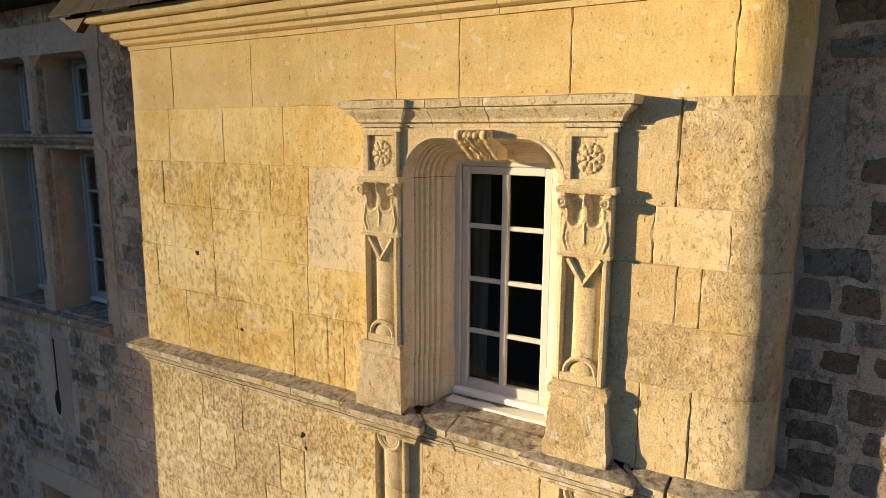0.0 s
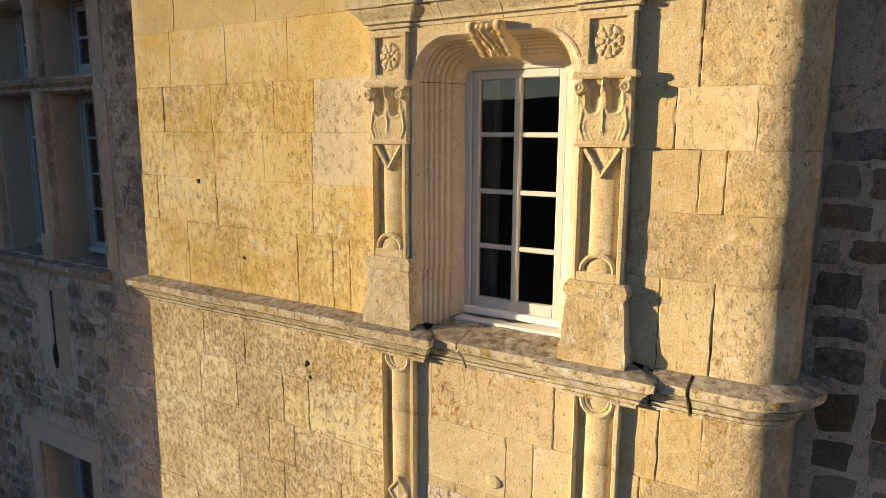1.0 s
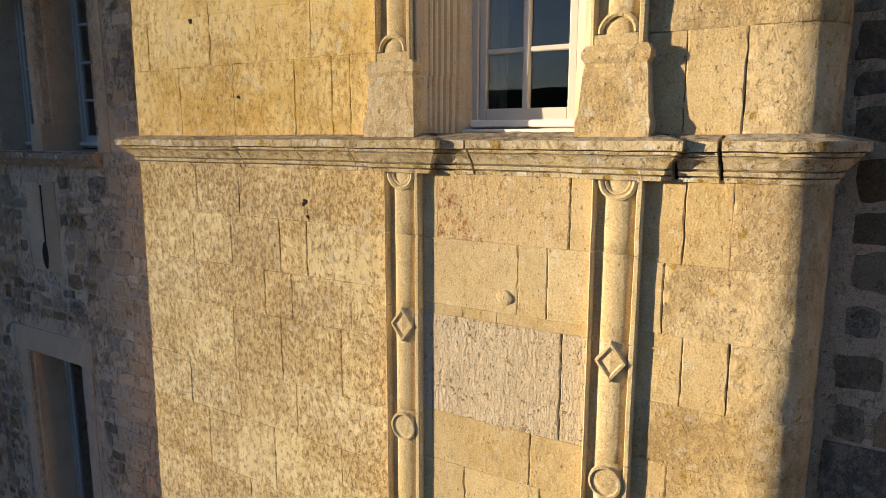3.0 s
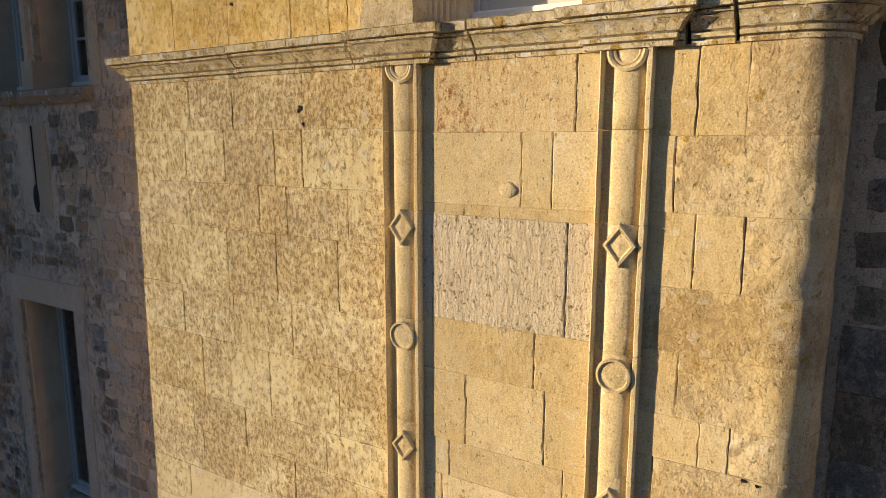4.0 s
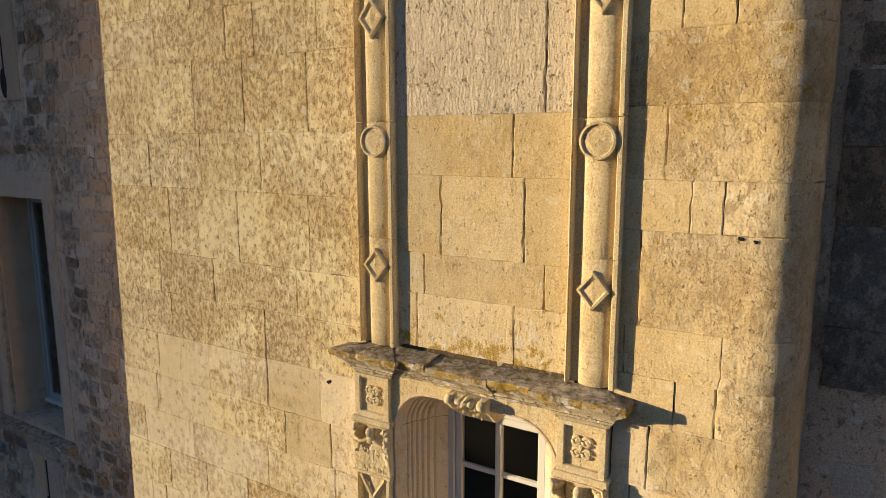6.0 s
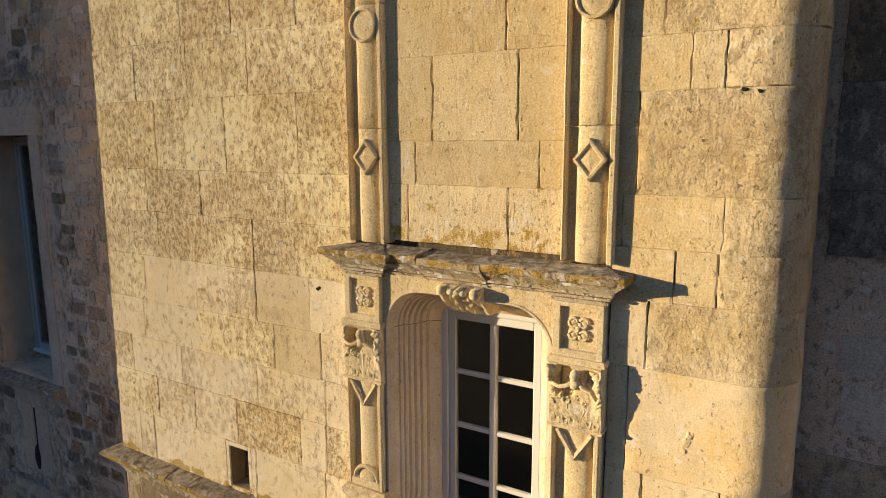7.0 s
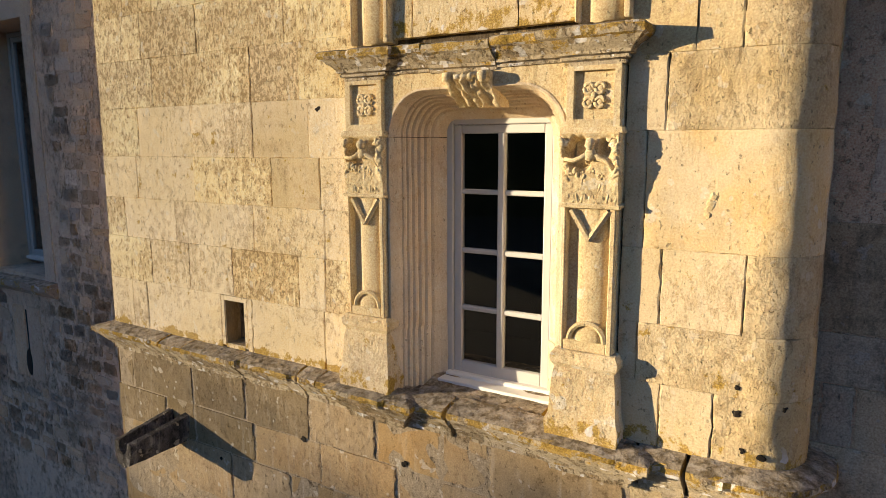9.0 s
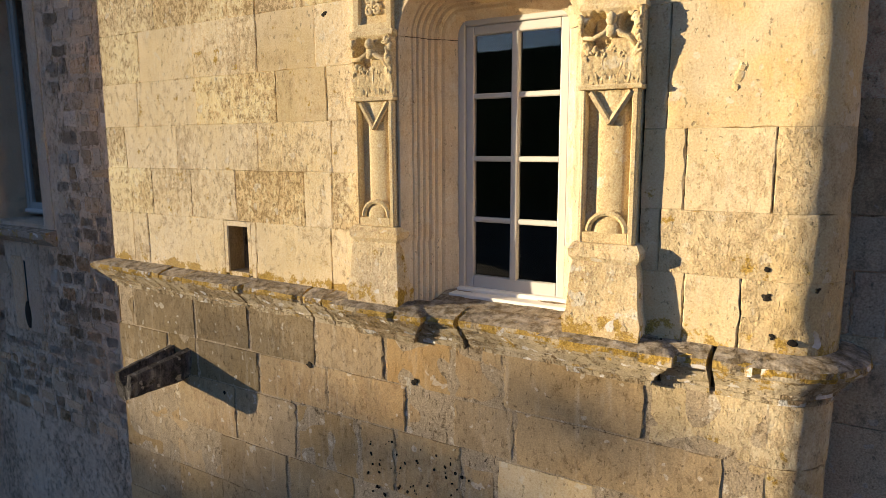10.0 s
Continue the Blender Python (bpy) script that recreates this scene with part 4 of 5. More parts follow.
def pier(parent, cx, zb, mat, base_mat, carved):
    """One pilaster: pedestal, panelled shaft, carved capital, block with a rosette."""
    half, front = 0.130, 0.072
    around(cx, 0.140, 0.072, [(-0.04, 0.0), (0.045, 0.0), (0.05, 0.09), (0.035, 0.13), (0.03, 0.20), (0.022, 0.33), (0.012, 0.37), (0.030, 0.395), (0.032, 0.43), (0.012, 0.46), (-0.04, 0.46)],
           zb, "pedestal", base_mat, parent, wear=0.010)
    # shaft: back panel, borders, convex field
    z0, z1 = zb + 0.46, zb + 1.17
    pier_ob = box("pilaster_shaft", cx - half, cx + half, -front + 0.06, 0.03, z0, z1, mat, parent, bev=0)
    box("shaft_border", cx - half, cx - half + 0.014, -front, -front + 0.061, z0, z1, mat, pier_ob, bev=0.005, rough=0.002)
    box("shaft_border", cx + half - 0.028, cx + half, -front, -front + 0.061, z0, z1, mat, pier_ob, bev=0.005, rough=0.002)
    box("shaft_border", cx - half + 0.014, cx + half - 0.028, -front + 0.002, -front + 0.061, z0, z0 + 0.05, mat, pier_ob, bev=0.004)
    bm = bmesh.new()
    reed_shaft(bm, cx + 0.010, half - 0.045, -front + 0.058, 0.046, z0 + 0.05, z1)
    part("shaft_field", bm, mat, pier_ob, smooth=True)
    bm = bmesh.new()
    half_ring(bm, cx + 0.002, -front + 0.008, z0 + 0.055, half - 0.04, 0.014, 0, 180)
    roughen(bm, 0.002)
    part("arch_relief", bm, mat, pier_ob)
    bm = bmesh.new()
    lump(bm, (cx + 0.002, -front + 0.03, z0 + 0.06), (half - 0.05, 0.03, half - 0.06))
    part("arch_boss", bm, mat, pier_ob, smooth=True)
    bm = bmesh.new()
    for sx in (-1, 1):
        tube(bm, [(cx + 0.002 + sx * (half - 0.036), -front + 0.006, z1 - 0.012), (cx + 0.002, -front + 0.002, z1 - 0.155)], 0.016, 5)
    roughen(bm, 0.002)
    part("chevron_relief", bm, mat, pier_ob)
    bm = bmesh.new()
    c = [bm.verts.new((cx - half + 0.045, -front + 0.018, z1)), bm.verts.new((cx + half - 0.04, -front + 0.018, z1)), bm.verts.new((cx + 0.002, -front + 0.018, z1 - 0.13))]
    d = [bm.verts.new((v.co.x, -front + 0.05, v.co.z)) for v in c]
    bm.faces.new(c), bm.faces.new(d[::-1])
    for k in range(3):
        bm.faces.new((c[k], c[(k + 1) % 3], d[(k + 1) % 3], d[k]))
    part("chevron_panel", bm, mat, pier_ob)
    # capital
    zc = zb + 1.17
    over = 0.020 - 0.012 * carved
    cap = around(cx, half + 0.004, front, [(-0.05, 0.0), (0.010, 0.0), (0.014, 0.016), (0.004, 0.022), (-0.055, 0.024), (-0.055, 0.340), (over, 0.342),
                                           (over + 0.008, 0.352), (over + 0.006, 0.370), (over, 0.38), (-0.05, 0.38)], zc, "capital", mat, parent, wear=0.004 + 0.004 * carved)
    relief("capital_carving", cx - half - 0.008, cx + half + 0.008, zc + 0.020, zc + 0.348, -front, hollow_bed if carved else calyx, 60, 70, mat, cap, wear=0.0018 + 0.001 * carved)
    if carved:
        worn_figure(cx, half + 0.006, -front, zc + 0.022, zc + 0.346, mat, cap)
    for sx in (-1, 1):
        if not carved:
            bm = bmesh.new()
            rod(bm, (cx + sx * (half - 0.012), -front + 0.02, zc + 0.297), (cx + sx * (half - 0.012), -front - 0.044, zc + 0.297), 0.030, 14)
            half_ring(bm, cx + sx * (half - 0.012), -front - 0.046, zc + 0.297, 0.022, 0.009, 0, 360, 14)
            lump(bm, (cx + sx * (half - 0.012), -front - 0.044, zc + 0.297), (0.010, 0.010, 0.010), 0, 8, 5)
            roughen(bm, 0.002, 20)
            part("volute", bm, mat, cap)
    # block with rosette
    z0, z1 = zb + 1.55, zb + 1.83
    f = front - 0.004
    pier_ob = box("rosette_block", cx - half, cx + half, -f + 0.026, 0.03, z0, z1, mat, parent, bev=0)
    for a, b, c, d in ((cx - half, cx - half + 0.036, z0, z1), (cx + half - 0.032, cx + half, z0, z1),
                       (cx - half + 0.036, cx + half - 0.032, z0, z0 + 0.036), (cx - half + 0.036, cx + half - 0.032, z1 - 0.022, z1)):
        box("rosette_border", a - 0.0005, b + 0.0005, -f, -f + 0.027, c, d, mat, pier_ob, bev=0.0012)
    bm = bmesh.new()
    zr, yr = (z0 + z1) / 2 + 0.006, -f + 0.022
    if carved == 0:
        for ring_r, count, size, lift in ((0.050, 8, 0.024, 0.0), (0.030, 7, 0.016, 0.004)):
            for k in range(count):
                a = 2 * math.pi * (k + 0.5 * (count == 7)) / count
                ca, sa = math.cos(a), math.sin(a)
                lump(bm, (cx + ring_r * ca, yr - lift, zr + 1.2 * ring_r * sa), (size, 0.010, size * 0.75), -math.degrees(a), 9, 6)
                for side in (-1, 1):
                    b = a + side * 0.20
                    lump(bm, (cx + 1.22 * ring_r * math.cos(b), yr - lift, zr + 1.46 * ring_r * math.sin(b)), (0.45 * size, 0.008, 0.45 * size), 0, 7, 5)
        lump(bm, (cx, yr - 0.006, zr), (0.013, 0.011, 0.015), 0, 8, 6)
        lump(bm, (cx, yr + 0.006, zr), (0.070, 0.009, 0.084), 0, 18, 6)
    else:
        for k in range(4):
            a = math.pi / 4 + math.pi / 2 * k
            px, pz = cx + 0.038 * math.cos(a), zr + 0.045 * math.sin(a)
            half_ring(bm, px, yr - 0.004, pz, 0.024, 0.009, 0, 330, 9)
            lump(bm, (px, yr + 0.004, pz), (0.020, 0.012, 0.020), 0, 8, 6)
        lump(bm, (cx, yr - 0.006, zr), (0.016, 0.014, 0.018), 0, 8, 6)
    roughen(bm, 0.0015, 40)
    part("rosette", bm, mat, pier_ob, smooth=True)


CAP = [(-0.06, 0.0), (0.008, 0.0), (0.010, 0.020), (-0.004, 0.024), (0.022, 0.028), (0.025, 0.046), (0.010, 0.050), (0.036, 0.056), (0.040, 0.074), (0.055, 0.092), (0.080, 0.112),
       (0.092, 0.126), (0.094, 0.134), (0.086, 0.137), (0.112, 0.140), (0.116, 0.184), (-0.06, 0.202)]


WORN_CAP = [(-0.06, 0.0), (0.008, 0.0), (0.010, 0.020), (0.004, 0.024), (0.024, 0.030), (0.026, 0.046), (0.018, 0.050), (0.038, 0.056), (0.042, 0.074), (0.060, 0.095), (0.085, 0.116),
            (0.094, 0.130), (0.112, 0.140), (0.120, 0.160), (0.118, 0.186), (0.105, 0.194), (-0.06, 0.212)]


CURVE = [(0.0, -0.070), (0.10, -0.100), (0.25, -0.104), (0.42, -0.082), (0.60, -0.040), (0.80, 0.012), (1.0, 0.060)]


def along_curve(t):
    """How far the face of the bracket stands out, from its top to its foot."""
    for (a, ya), (b, yb) in zip(CURVE, CURVE[1:]):
        if t <= b:
            return ya + (yb - ya) * smooth(0, 1, (t - a) / (b - a)) * 0.5 + (yb - ya) * (t - a) / (b - a) * 0.5
    return CURVE[-1][1]


def bracket(parent, zb, mat, bent):
    """The scrolled bracket at the crown of the head: two rolled bands and a curling leaf between them."""
    half, z1, z0 = 0.100 + 0.024 * bent, zb + 1.842, zb + 1.668
    mid = ARCH_MID - 0.002 + 0.012 * bent

    def height(u, v):
        t, w = 1 - v, abs(u)
        h = 0.02 - along_curve(t)
        band = smooth(0.66, 0.74, w) * smooth(1.02, 0.95, w)
        h += band * (0.010 + 0.0025 * math.sin(t * 44)) * (1 - 0.7 * bent) - 0.020 * bell(w - 0.60, 0.07)
        inner = smooth(0.60, 0.50, w)
        twist = u + 0.16 * math.sin(t * 5.5) + 0.30 * bent * (t - 0.4)
        h += inner * (0.022 * bell(twist, 0.12) + 0.016 * bell(abs(twist) - 0.34, 0.09) - 0.014 * bell(abs(twist) - 0.19, 0.05))
        h += inner * 0.007 * math.sin(t * 24 + 9 * abs(twist))
        return h + bent * 0.008 * math.sin(9 * u + 6 * t)

    base = relief("bracket", mid - half, mid + half, z0, z1, 0.02, height, 56, 40, mat, parent, "worn scrolled stone bracket with leaf ribs", wear=0.0018 + 0.0022 * bent, back=0.16)
    for sx in (-1, 1):
        bm = bmesh.new()
        x, y, z = mid + sx * half * 0.84, -0.100, z1 - 0.030
        rod(bm, (x - 0.020, y, z), (x + 0.020, y, z), 0.027, 16)
        for end in (-0.021, 0.021):
            pts = [(x + end, y + (0.024 - 0.0018 * k) * math.cos(k * 0.55), z + (0.024 - 0.0018 * k) * math.sin(k * 0.55)) for k in range(12)]
            tube(bm, pts, 0.0042, 6)
        roughen(bm, 0.0015 + 0.002 * bent, 30)
        part("scroll", bm, mat, base, smooth=True)
    bm = bmesh.new()
    for u, r in ((-0.30, 0.020), (0.0, 0.026), (0.30, 0.020)):
        lump(bm, (mid + u * half, -0.112, z1 - 0.030), (r, 0.022, 0.017), 0, 10, 7)
    roughen(bm, 0.003, 30)
    part("leaf_tip", bm, mat, base, smooth=True)


def surround(zb, carved, label, cuts, mats, sag):
    base_mat, mat, top_mat = mats
    ob = empty("window_surround", (MID, -0.05, zb), label, "window surround", "window surrounds")
    made_feet.clear()
    arch(ob, zb, HOLLOW)
    for cx in (-0.735, 0.62):
        pier(ob, cx, zb, mat, base_mat, carved)
    bracket(ob, zb, mat if carved else AMBER, carved)
    b1, b2, z = 0.018, 0.048, zb + 1.83
    l0, l1, r0, r1 = -0.868, -0.595, 0.48, 0.756
    s1, s2 = cuts
    runs = [[(l0, 0.02), (l0, -b2), (l1, -b2), (l1, -b1), (s1, -b1)], [(s1 + 0.006, -b1), (s2 - 0.006, -b1)], [(s2, -b1), (r0, -b1), (r0, -b2), (r1, -b2), (r1, 0.02)]]
    for n, run in enumerate(runs):
        moulding("cornice_stone", run, [(o, h * 0.86) for o, h in WORN_CAP] if carved else CAP, z, top_mat, ob, wear=0.003 + 0.0015 * carved, step=0.03, chips=0.015 + 0.035 * carved, drop=sag * (n == 1) * 0.6, tilt=sag * (0, -1.2, 0.5)[n] * 0.5)
    return ob


surround(UP, 0, "carved limestone window surround with pilasters, rosettes and scrolled bracket", (-0.36, 0.03), (FOOT, DRESSED, CAPPING), 0.0)
surround(LOW, 1, "worn carved limestone window surround with a cracked lichened cornice", (-0.30, 0.11), (FOOT, DRESSED, MOSSY), 0.016)

# ---------------------------------------------------------------- windows
def window_leaf(name, x0, x1, z0, z1, y, cols, rows, label, group="", foot=True, glass0=0.095, bottom=0.13):
    """A painted wooden window: outer frame, sash rails, glazing bars and panes."""
    ob = empty(name, ((x0 + x1) / 2, y, z0), label, "window", group, "structure")
    fw, sw = 0.045, glass0 - 0.045
    fr = part_frame("window_frame", x0, x1, z0, z1, y, y + 0.06, fw, fw, fw, ob)
    sash = part_frame("sash", x0 + fw + 0.002, x1 - fw - 0.002, z0 + fw + 0.002, z1 - fw - 0.002, y + 0.012, y + 0.055, sw, sw, bottom - fw, ob)
    gx0, gx1, gz0, gz1 = x0 + fw + sw, x1 - fw - sw, z0 + bottom, z1 - fw - sw
    bar = 0.030
    pw, ph = (gx1 - gx0 - bar * (cols - 1)) / cols, (gz1 - gz0 - bar * (rows - 1)) / rows
    for c in range(1, cols):
        a = gx0 + c * pw + (c - 1) * bar
        w = 0.014 if cols == 2 else 0
        box("glazing_bar", a - w / 2, a + bar + w / 2, y + 0.006, y + 0.05, gz0 - 0.004, gz1 + 0.004, WHITE, sash, bev=0.006)
    for r in range(1, rows):
        a = gz0 + r * ph + (r - 1) * bar
        for c in range(cols):
            b0 = gx0 + c * (pw + bar)
            box("glazing_bar", b0 - 0.002 + (0.007 if c and cols == 2 else 0), b0 + pw + 0.002, y + 0.014, y + 0.05, a, a + bar, WHITE, sash, bev=0.006)
    for r in range(rows):
        for c in range(cols):
            a, b = gx0 + c * (pw + bar), gz0 + r * (ph + bar)
            bm = bmesh.new()
            add_box(bm, a - 0.006, a + pw + 0.006, y + 0.034, y + 0.038, b - 0.006, b + ph + 0.006)
            pane = part("pane", bm, GLASS, sash)
            pane.visible_shadow = False
    if foot:
        bm = bmesh.new()
        add_box(bm, x0 + 0.01, x1 - 0.01, y - 0.035, y + 0.02, z0 + 0.02, z0 + 0.062, 0.008)
        roughen(bm, 0.002, 12)
        part("weather_bar", bm, FLAKED, sash)
    return ob


def part_frame(name, x0, x1, z0, z1, y0, y1, side, top, low, parent):
    bm = bmesh.new()
    add_box(bm, x0, x0 + side, y0, y1, z0, z1, 0.005)
    add_box(bm, x1 - side, x1, y0, y1, z0, z1, 0.005)
    add_box(bm, x0 + side, x1 - side, y0 + 0.001, y1, z1 - top, z1, 0.005)
    add_box(bm, x0 + side, x1 - side, y0 + 0.001, y1, z0, z0 + low, 0.005)
    return part(name, bm, WHITE, parent)


for n, zb in enumerate((UP, LOW)):
    dz = (-0.012, -0.045)[n]
    window_leaf(f"window_{n + 1}", MID - 0.375, MID + 0.345, zb + 0.065 + dz, zb + 1.675 + dz, 0.29, 2, 4, "white-painted casement window with eight small panes", "pavilion windows")
    sill = tagged(moulding("window_sill", [(MID - 0.42, -0.02), (MID + 0.36, -0.02)], [(-0.33, -0.06), (0.0, -0.06), (0.005, 0.005), (-0.14, 0.02), (-0.28, 0.045), (-0.33, 0.05)],
                            zb + 0.015, LEDGE if n == 0 else MOSSY, None, wear=0.004), "worn sloping limestone window sill", "sill", "window sills", "structure")
    board = box("sill_board", MID - 0.37, MID + 0.37, 0.17, 0.30, zb + 0.035, zb + 0.060, FLAKED, None, bev=0.004, rough=0.002)
    tagged(board, "flaking white wooden board under the window", "sill board", "sill boards", "structure")

# curtain inside the upper window
verts, faces = [], []
for r in range(9):
    for c in range(9):
        verts.append((-0.36 + 0.018 * c + 0.02 * (r / 8) * c / 8, 0.44 + 0.018 * math.sin(c * 2.1), UP + 0.10 + 1.5 * r / 8))
for r in range(8):
    for c in range(8):
        faces.append((r * 9 + c, r * 9 + c + 1, r * 9 + c + 10, r * 9 + c + 9))
curtain = finish("curtain", verts, faces, CLOTH, None, smooth=True)
solid = curtain.modifiers.new("cloth", "SOLIDIFY")
solid.thickness = 0.004
tagged(curtain, "thin shaded curtain drawn aside behind the panes", "curtain")

# left-hand windows
for n, (h, foot) in enumerate(((L1, True), (L2, True), (T1, False), (T2, False))):
    window_leaf(f"window_{n + 3}", h[0] + 0.01, h[1] - 0.01, h[2] + 0.03, h[3] - 0.01, 0.74, 2, 4 if foot else 2,
                "blue-white painted window in a stone cross frame", "cross window lights", foot)
window_leaf("window_7", LB[0] + 0.01, LB[1] - 0.01, LB[2] + 0.03, LB[3] - 0.01, 0.74, 2, 1, "tall white-painted window in a shaded stone opening")

# ---------------------------------------------------------------- stone dressings of the left wall
dress = empty("cross_window_frame", (-5.6, BACK, 9.9), "grey chamfered stone cross frame of a large window", "window frame", kind="structure")
F = BACK - 0.012


def prism(name, pts, z0, z1, mat, parent, wear=0.003):
    """An upright stone with the given plan outline."""
    n = len(pts)
    rows = max(2, round((z1 - z0) / 0.15))
    verts, faces = [], []
    for r in range(rows + 1):
        for x, y in pts:
            v = Vector((x, y, z0 + (z1 - z0) * r / rows))
            verts.append(v + noise.noise_vector(v * 7) * wear)
    for r in range(rows):
        for k in range(n):
            faces.append((r * n + k, r * n + (k + 1) % n, (r + 1) * n + (k + 1) % n, (r + 1) * n + k))
    faces += [list(range(n))[::-1], [rows * n + k for k in range(n)]]
    return finish(name, verts, faces, mat, parent)


for z0, z1 in ((9.90, 11.68), (11.82, 12.62)):
    prism("mullion", [(-5.710, 0.80), (-5.710, F + 0.10), (-5.64, F - 0.02), (-5.56, F - 0.02), (-5.490, F + 0.10), (-5.490, 0.80)], z0 + 0.28 * (z0 < 10), z1, JAMB, dress)
    prism("jamb", [(-4.590, 0.80), (-4.590, F + 0.10), (-4.52, F), (-4.36, F), (-4.36, BACK + 0.05), (-4.40, 0.80)], z0, z1, JAMB, dress)
    prism("jamb", [(-6.86, 0.80), (-6.86, F), (-6.68, F), (-6.610, F + 0.10), (-6.610, 0.80)], z0, z1, JAMB, dress)
prism("mullion_foot", [(-5.71, 0.80), (-5.71, F - 0.03), (-5.49, F - 0.03), (-5.49, 0.80)], 9.90, 10.18, JAMB, dress)
moulding("transom", [(-6.70, F + 0.08), (-4.56, F + 0.08)], [(-0.42, 0.0), (0.03, 0.0), (0.05, 0.03), (0.08, 0.06), (0.12, 0.085), (0.12, 0.115), (-0.05, 0.15), (-0.42, 0.16)], 11.665, GREYLEDGE, dress, wear=0.005)
moulding("sill", [(-7.0, F), (-4.52, F)], [(-0.45, -0.02), (0.02, -0.02), (0.05, 0.02), (0.085, 0.05), (0.09, 0.11), (-0.10, 0.13), (-0.45, 0.14)], 9.775, GREYLEDGE, dress, wear=0.008)
prism("lintel", [(-6.9, 0.80), (-6.9, F), (-4.34, F), (-4.34, 0.80)], 12.62, 12.92, JAMB, dress)
for x, s in ((-4.58, -1), (-5.50, 1), (-5.70, -1), (-6.62, 1)):
    bm = bmesh.new()
    r = 0.13
    pts = [(x, 12.63)] + [(x + s * (r - r * math.cos(math.pi / 2 * k / 6)), 12.62 - r + r * math.sin(math.pi / 2 * k / 6)) for k in range(7)]
    a = [bm.verts.new((p[0], F + 0.02, p[1])) for p in pts]
    b = [bm.verts.new((p[0], F + 0.34, p[1])) for p in pts]
    bm.faces.new(a), bm.faces.new(b[::-1])
    for k in range(len(pts)):
        bm.faces.new((a[k], a[(k + 1) % len(pts)], b[(k + 1) % len(pts)], b[k]))
    part("shoulder", bm, JAMB, dress)

dress2 = empty("plain_window_frame", (-5.8, BACK, 5.0), "smooth stone frame of a tall lower window", "window frame", kind="structure")
prism("jamb", [(LB[1] - 0.010, 0.80), (LB[1] - 0.010, F + 0.06), (LB[1] + 0.04, F), (LB[1] + 0.20, F), (LB[1] + 0.20, BACK + 0.05), (LB[1] + 0.15, 0.80)], 5.05, 7.62, JAMB, dress2)
prism("jamb", [(LB[0] - 0.2, 0.80), (LB[0] - 0.2, F), (LB[0] - 0.04, F), (LB[0] + 0.010, F + 0.06), (LB[0] + 0.010, 0.80)], 5.05, 7.62, JAMB, dress2)
prism("lintel", [(LB[0] - 0.25, 0.80), (LB[0] - 0.25, F - 0.004), (LB[1] + 0.25, F - 0.004), (LB[1] + 0.25, 0.80)], 7.62, 7.90, JAMB, dress2)
moulding("sill", [(-6.65, F), (-5.02, F)], [(-0.45, -0.02), (0.02, -0.02), (0.05, 0.02), (0.10, 0.05), (0.11, 0.12), (-0.05, 0.15), (-0.45, 0.16)], 4.90, GREYLEDGE, dress2, wear=0.010)

for z_top, z_low in ((9.54, 8.66), (4.68, 3.98)):
    loop = empty("loophole", (-5.71, BACK, z_low), "narrow stone loophole slit with a rounded foot", "loophole", "loopholes", "structure")
    # near-black fill, and a boss at the foot, paint the slit's inner shade
    box("slit_shade_fill", -5.745, -5.675, BACK + 0.004, BACK + 0.25, z_low - 0.1, z_top, DARK, loop)
    box("slit_slab", -5.98, -5.742, F, BACK + 0.10, z_low - 0.06, z_top + 0.04, JAMB, loop, bev=0.008, rough=0.003)
    box("slit_slab", -5.678, -5.42, F, BACK + 0.10, z_low - 0.06, z_top + 0.04, JAMB, loop, bev=0.008, rough=0.003)
    bm = bmesh.new()
    lump(bm, (-5.71, F + 0.004, z_low + 0.12), (0.062, 0.02, 0.15), 0, 14, 9)
    part("foot_shade_boss", bm, DARK, loop, smooth=True)

# ---------------------------------------------------------------- middle storey pilasters
def lozenge(bm, cx, y, cz, hx, hz, w, rise):
    """A raised diamond frame round a low pyramid."""
    rings = []
    for k, out in ((1.0, 0.0), (0.95, rise * 0.9), (0.76, rise), (0.66, rise * 0.45), (0.0, rise * 0.8)):
        rings.append([bm.verts.new((cx + hx * k * c, y - out, cz + hz * k * s)) for c, s in ((1, 0), (0, 1), (-1, 0), (0, -1))] if k else [bm.verts.new((cx, y - out, cz))])
    for a, b in zip(rings, rings[1:]):
        for n in range(4):
            if len(b) == 1:
                bm.faces.new((a[n], a[(n + 1) % 4], b[0]))
            else:
                bm.faces.new((a[n], a[(n + 1) % 4], b[(n + 1) % 4], b[n]))


def disc(bm, cx, y, cz, r, rise, n=24):
    rings = []
    for k, out in ((1.0, 0.0), (0.96, rise * 0.9), (0.84, rise), (0.77, rise * 0.5), (0.40, rise * 0.75)):
        rings.append([bm.verts.new((cx + r * k * math.cos(2 * math.pi * i / n), y - out, cz + r * k * math.sin(2 * math.pi * i / n))) for i in range(n)])
    for a, b in zip(rings, rings[1:]):
        for i in range(n):
            bm.faces.new((a[i], a[(i + 1) % n], b[(i + 1) % n], b[i]))
    bm.faces.new(rings[-1])


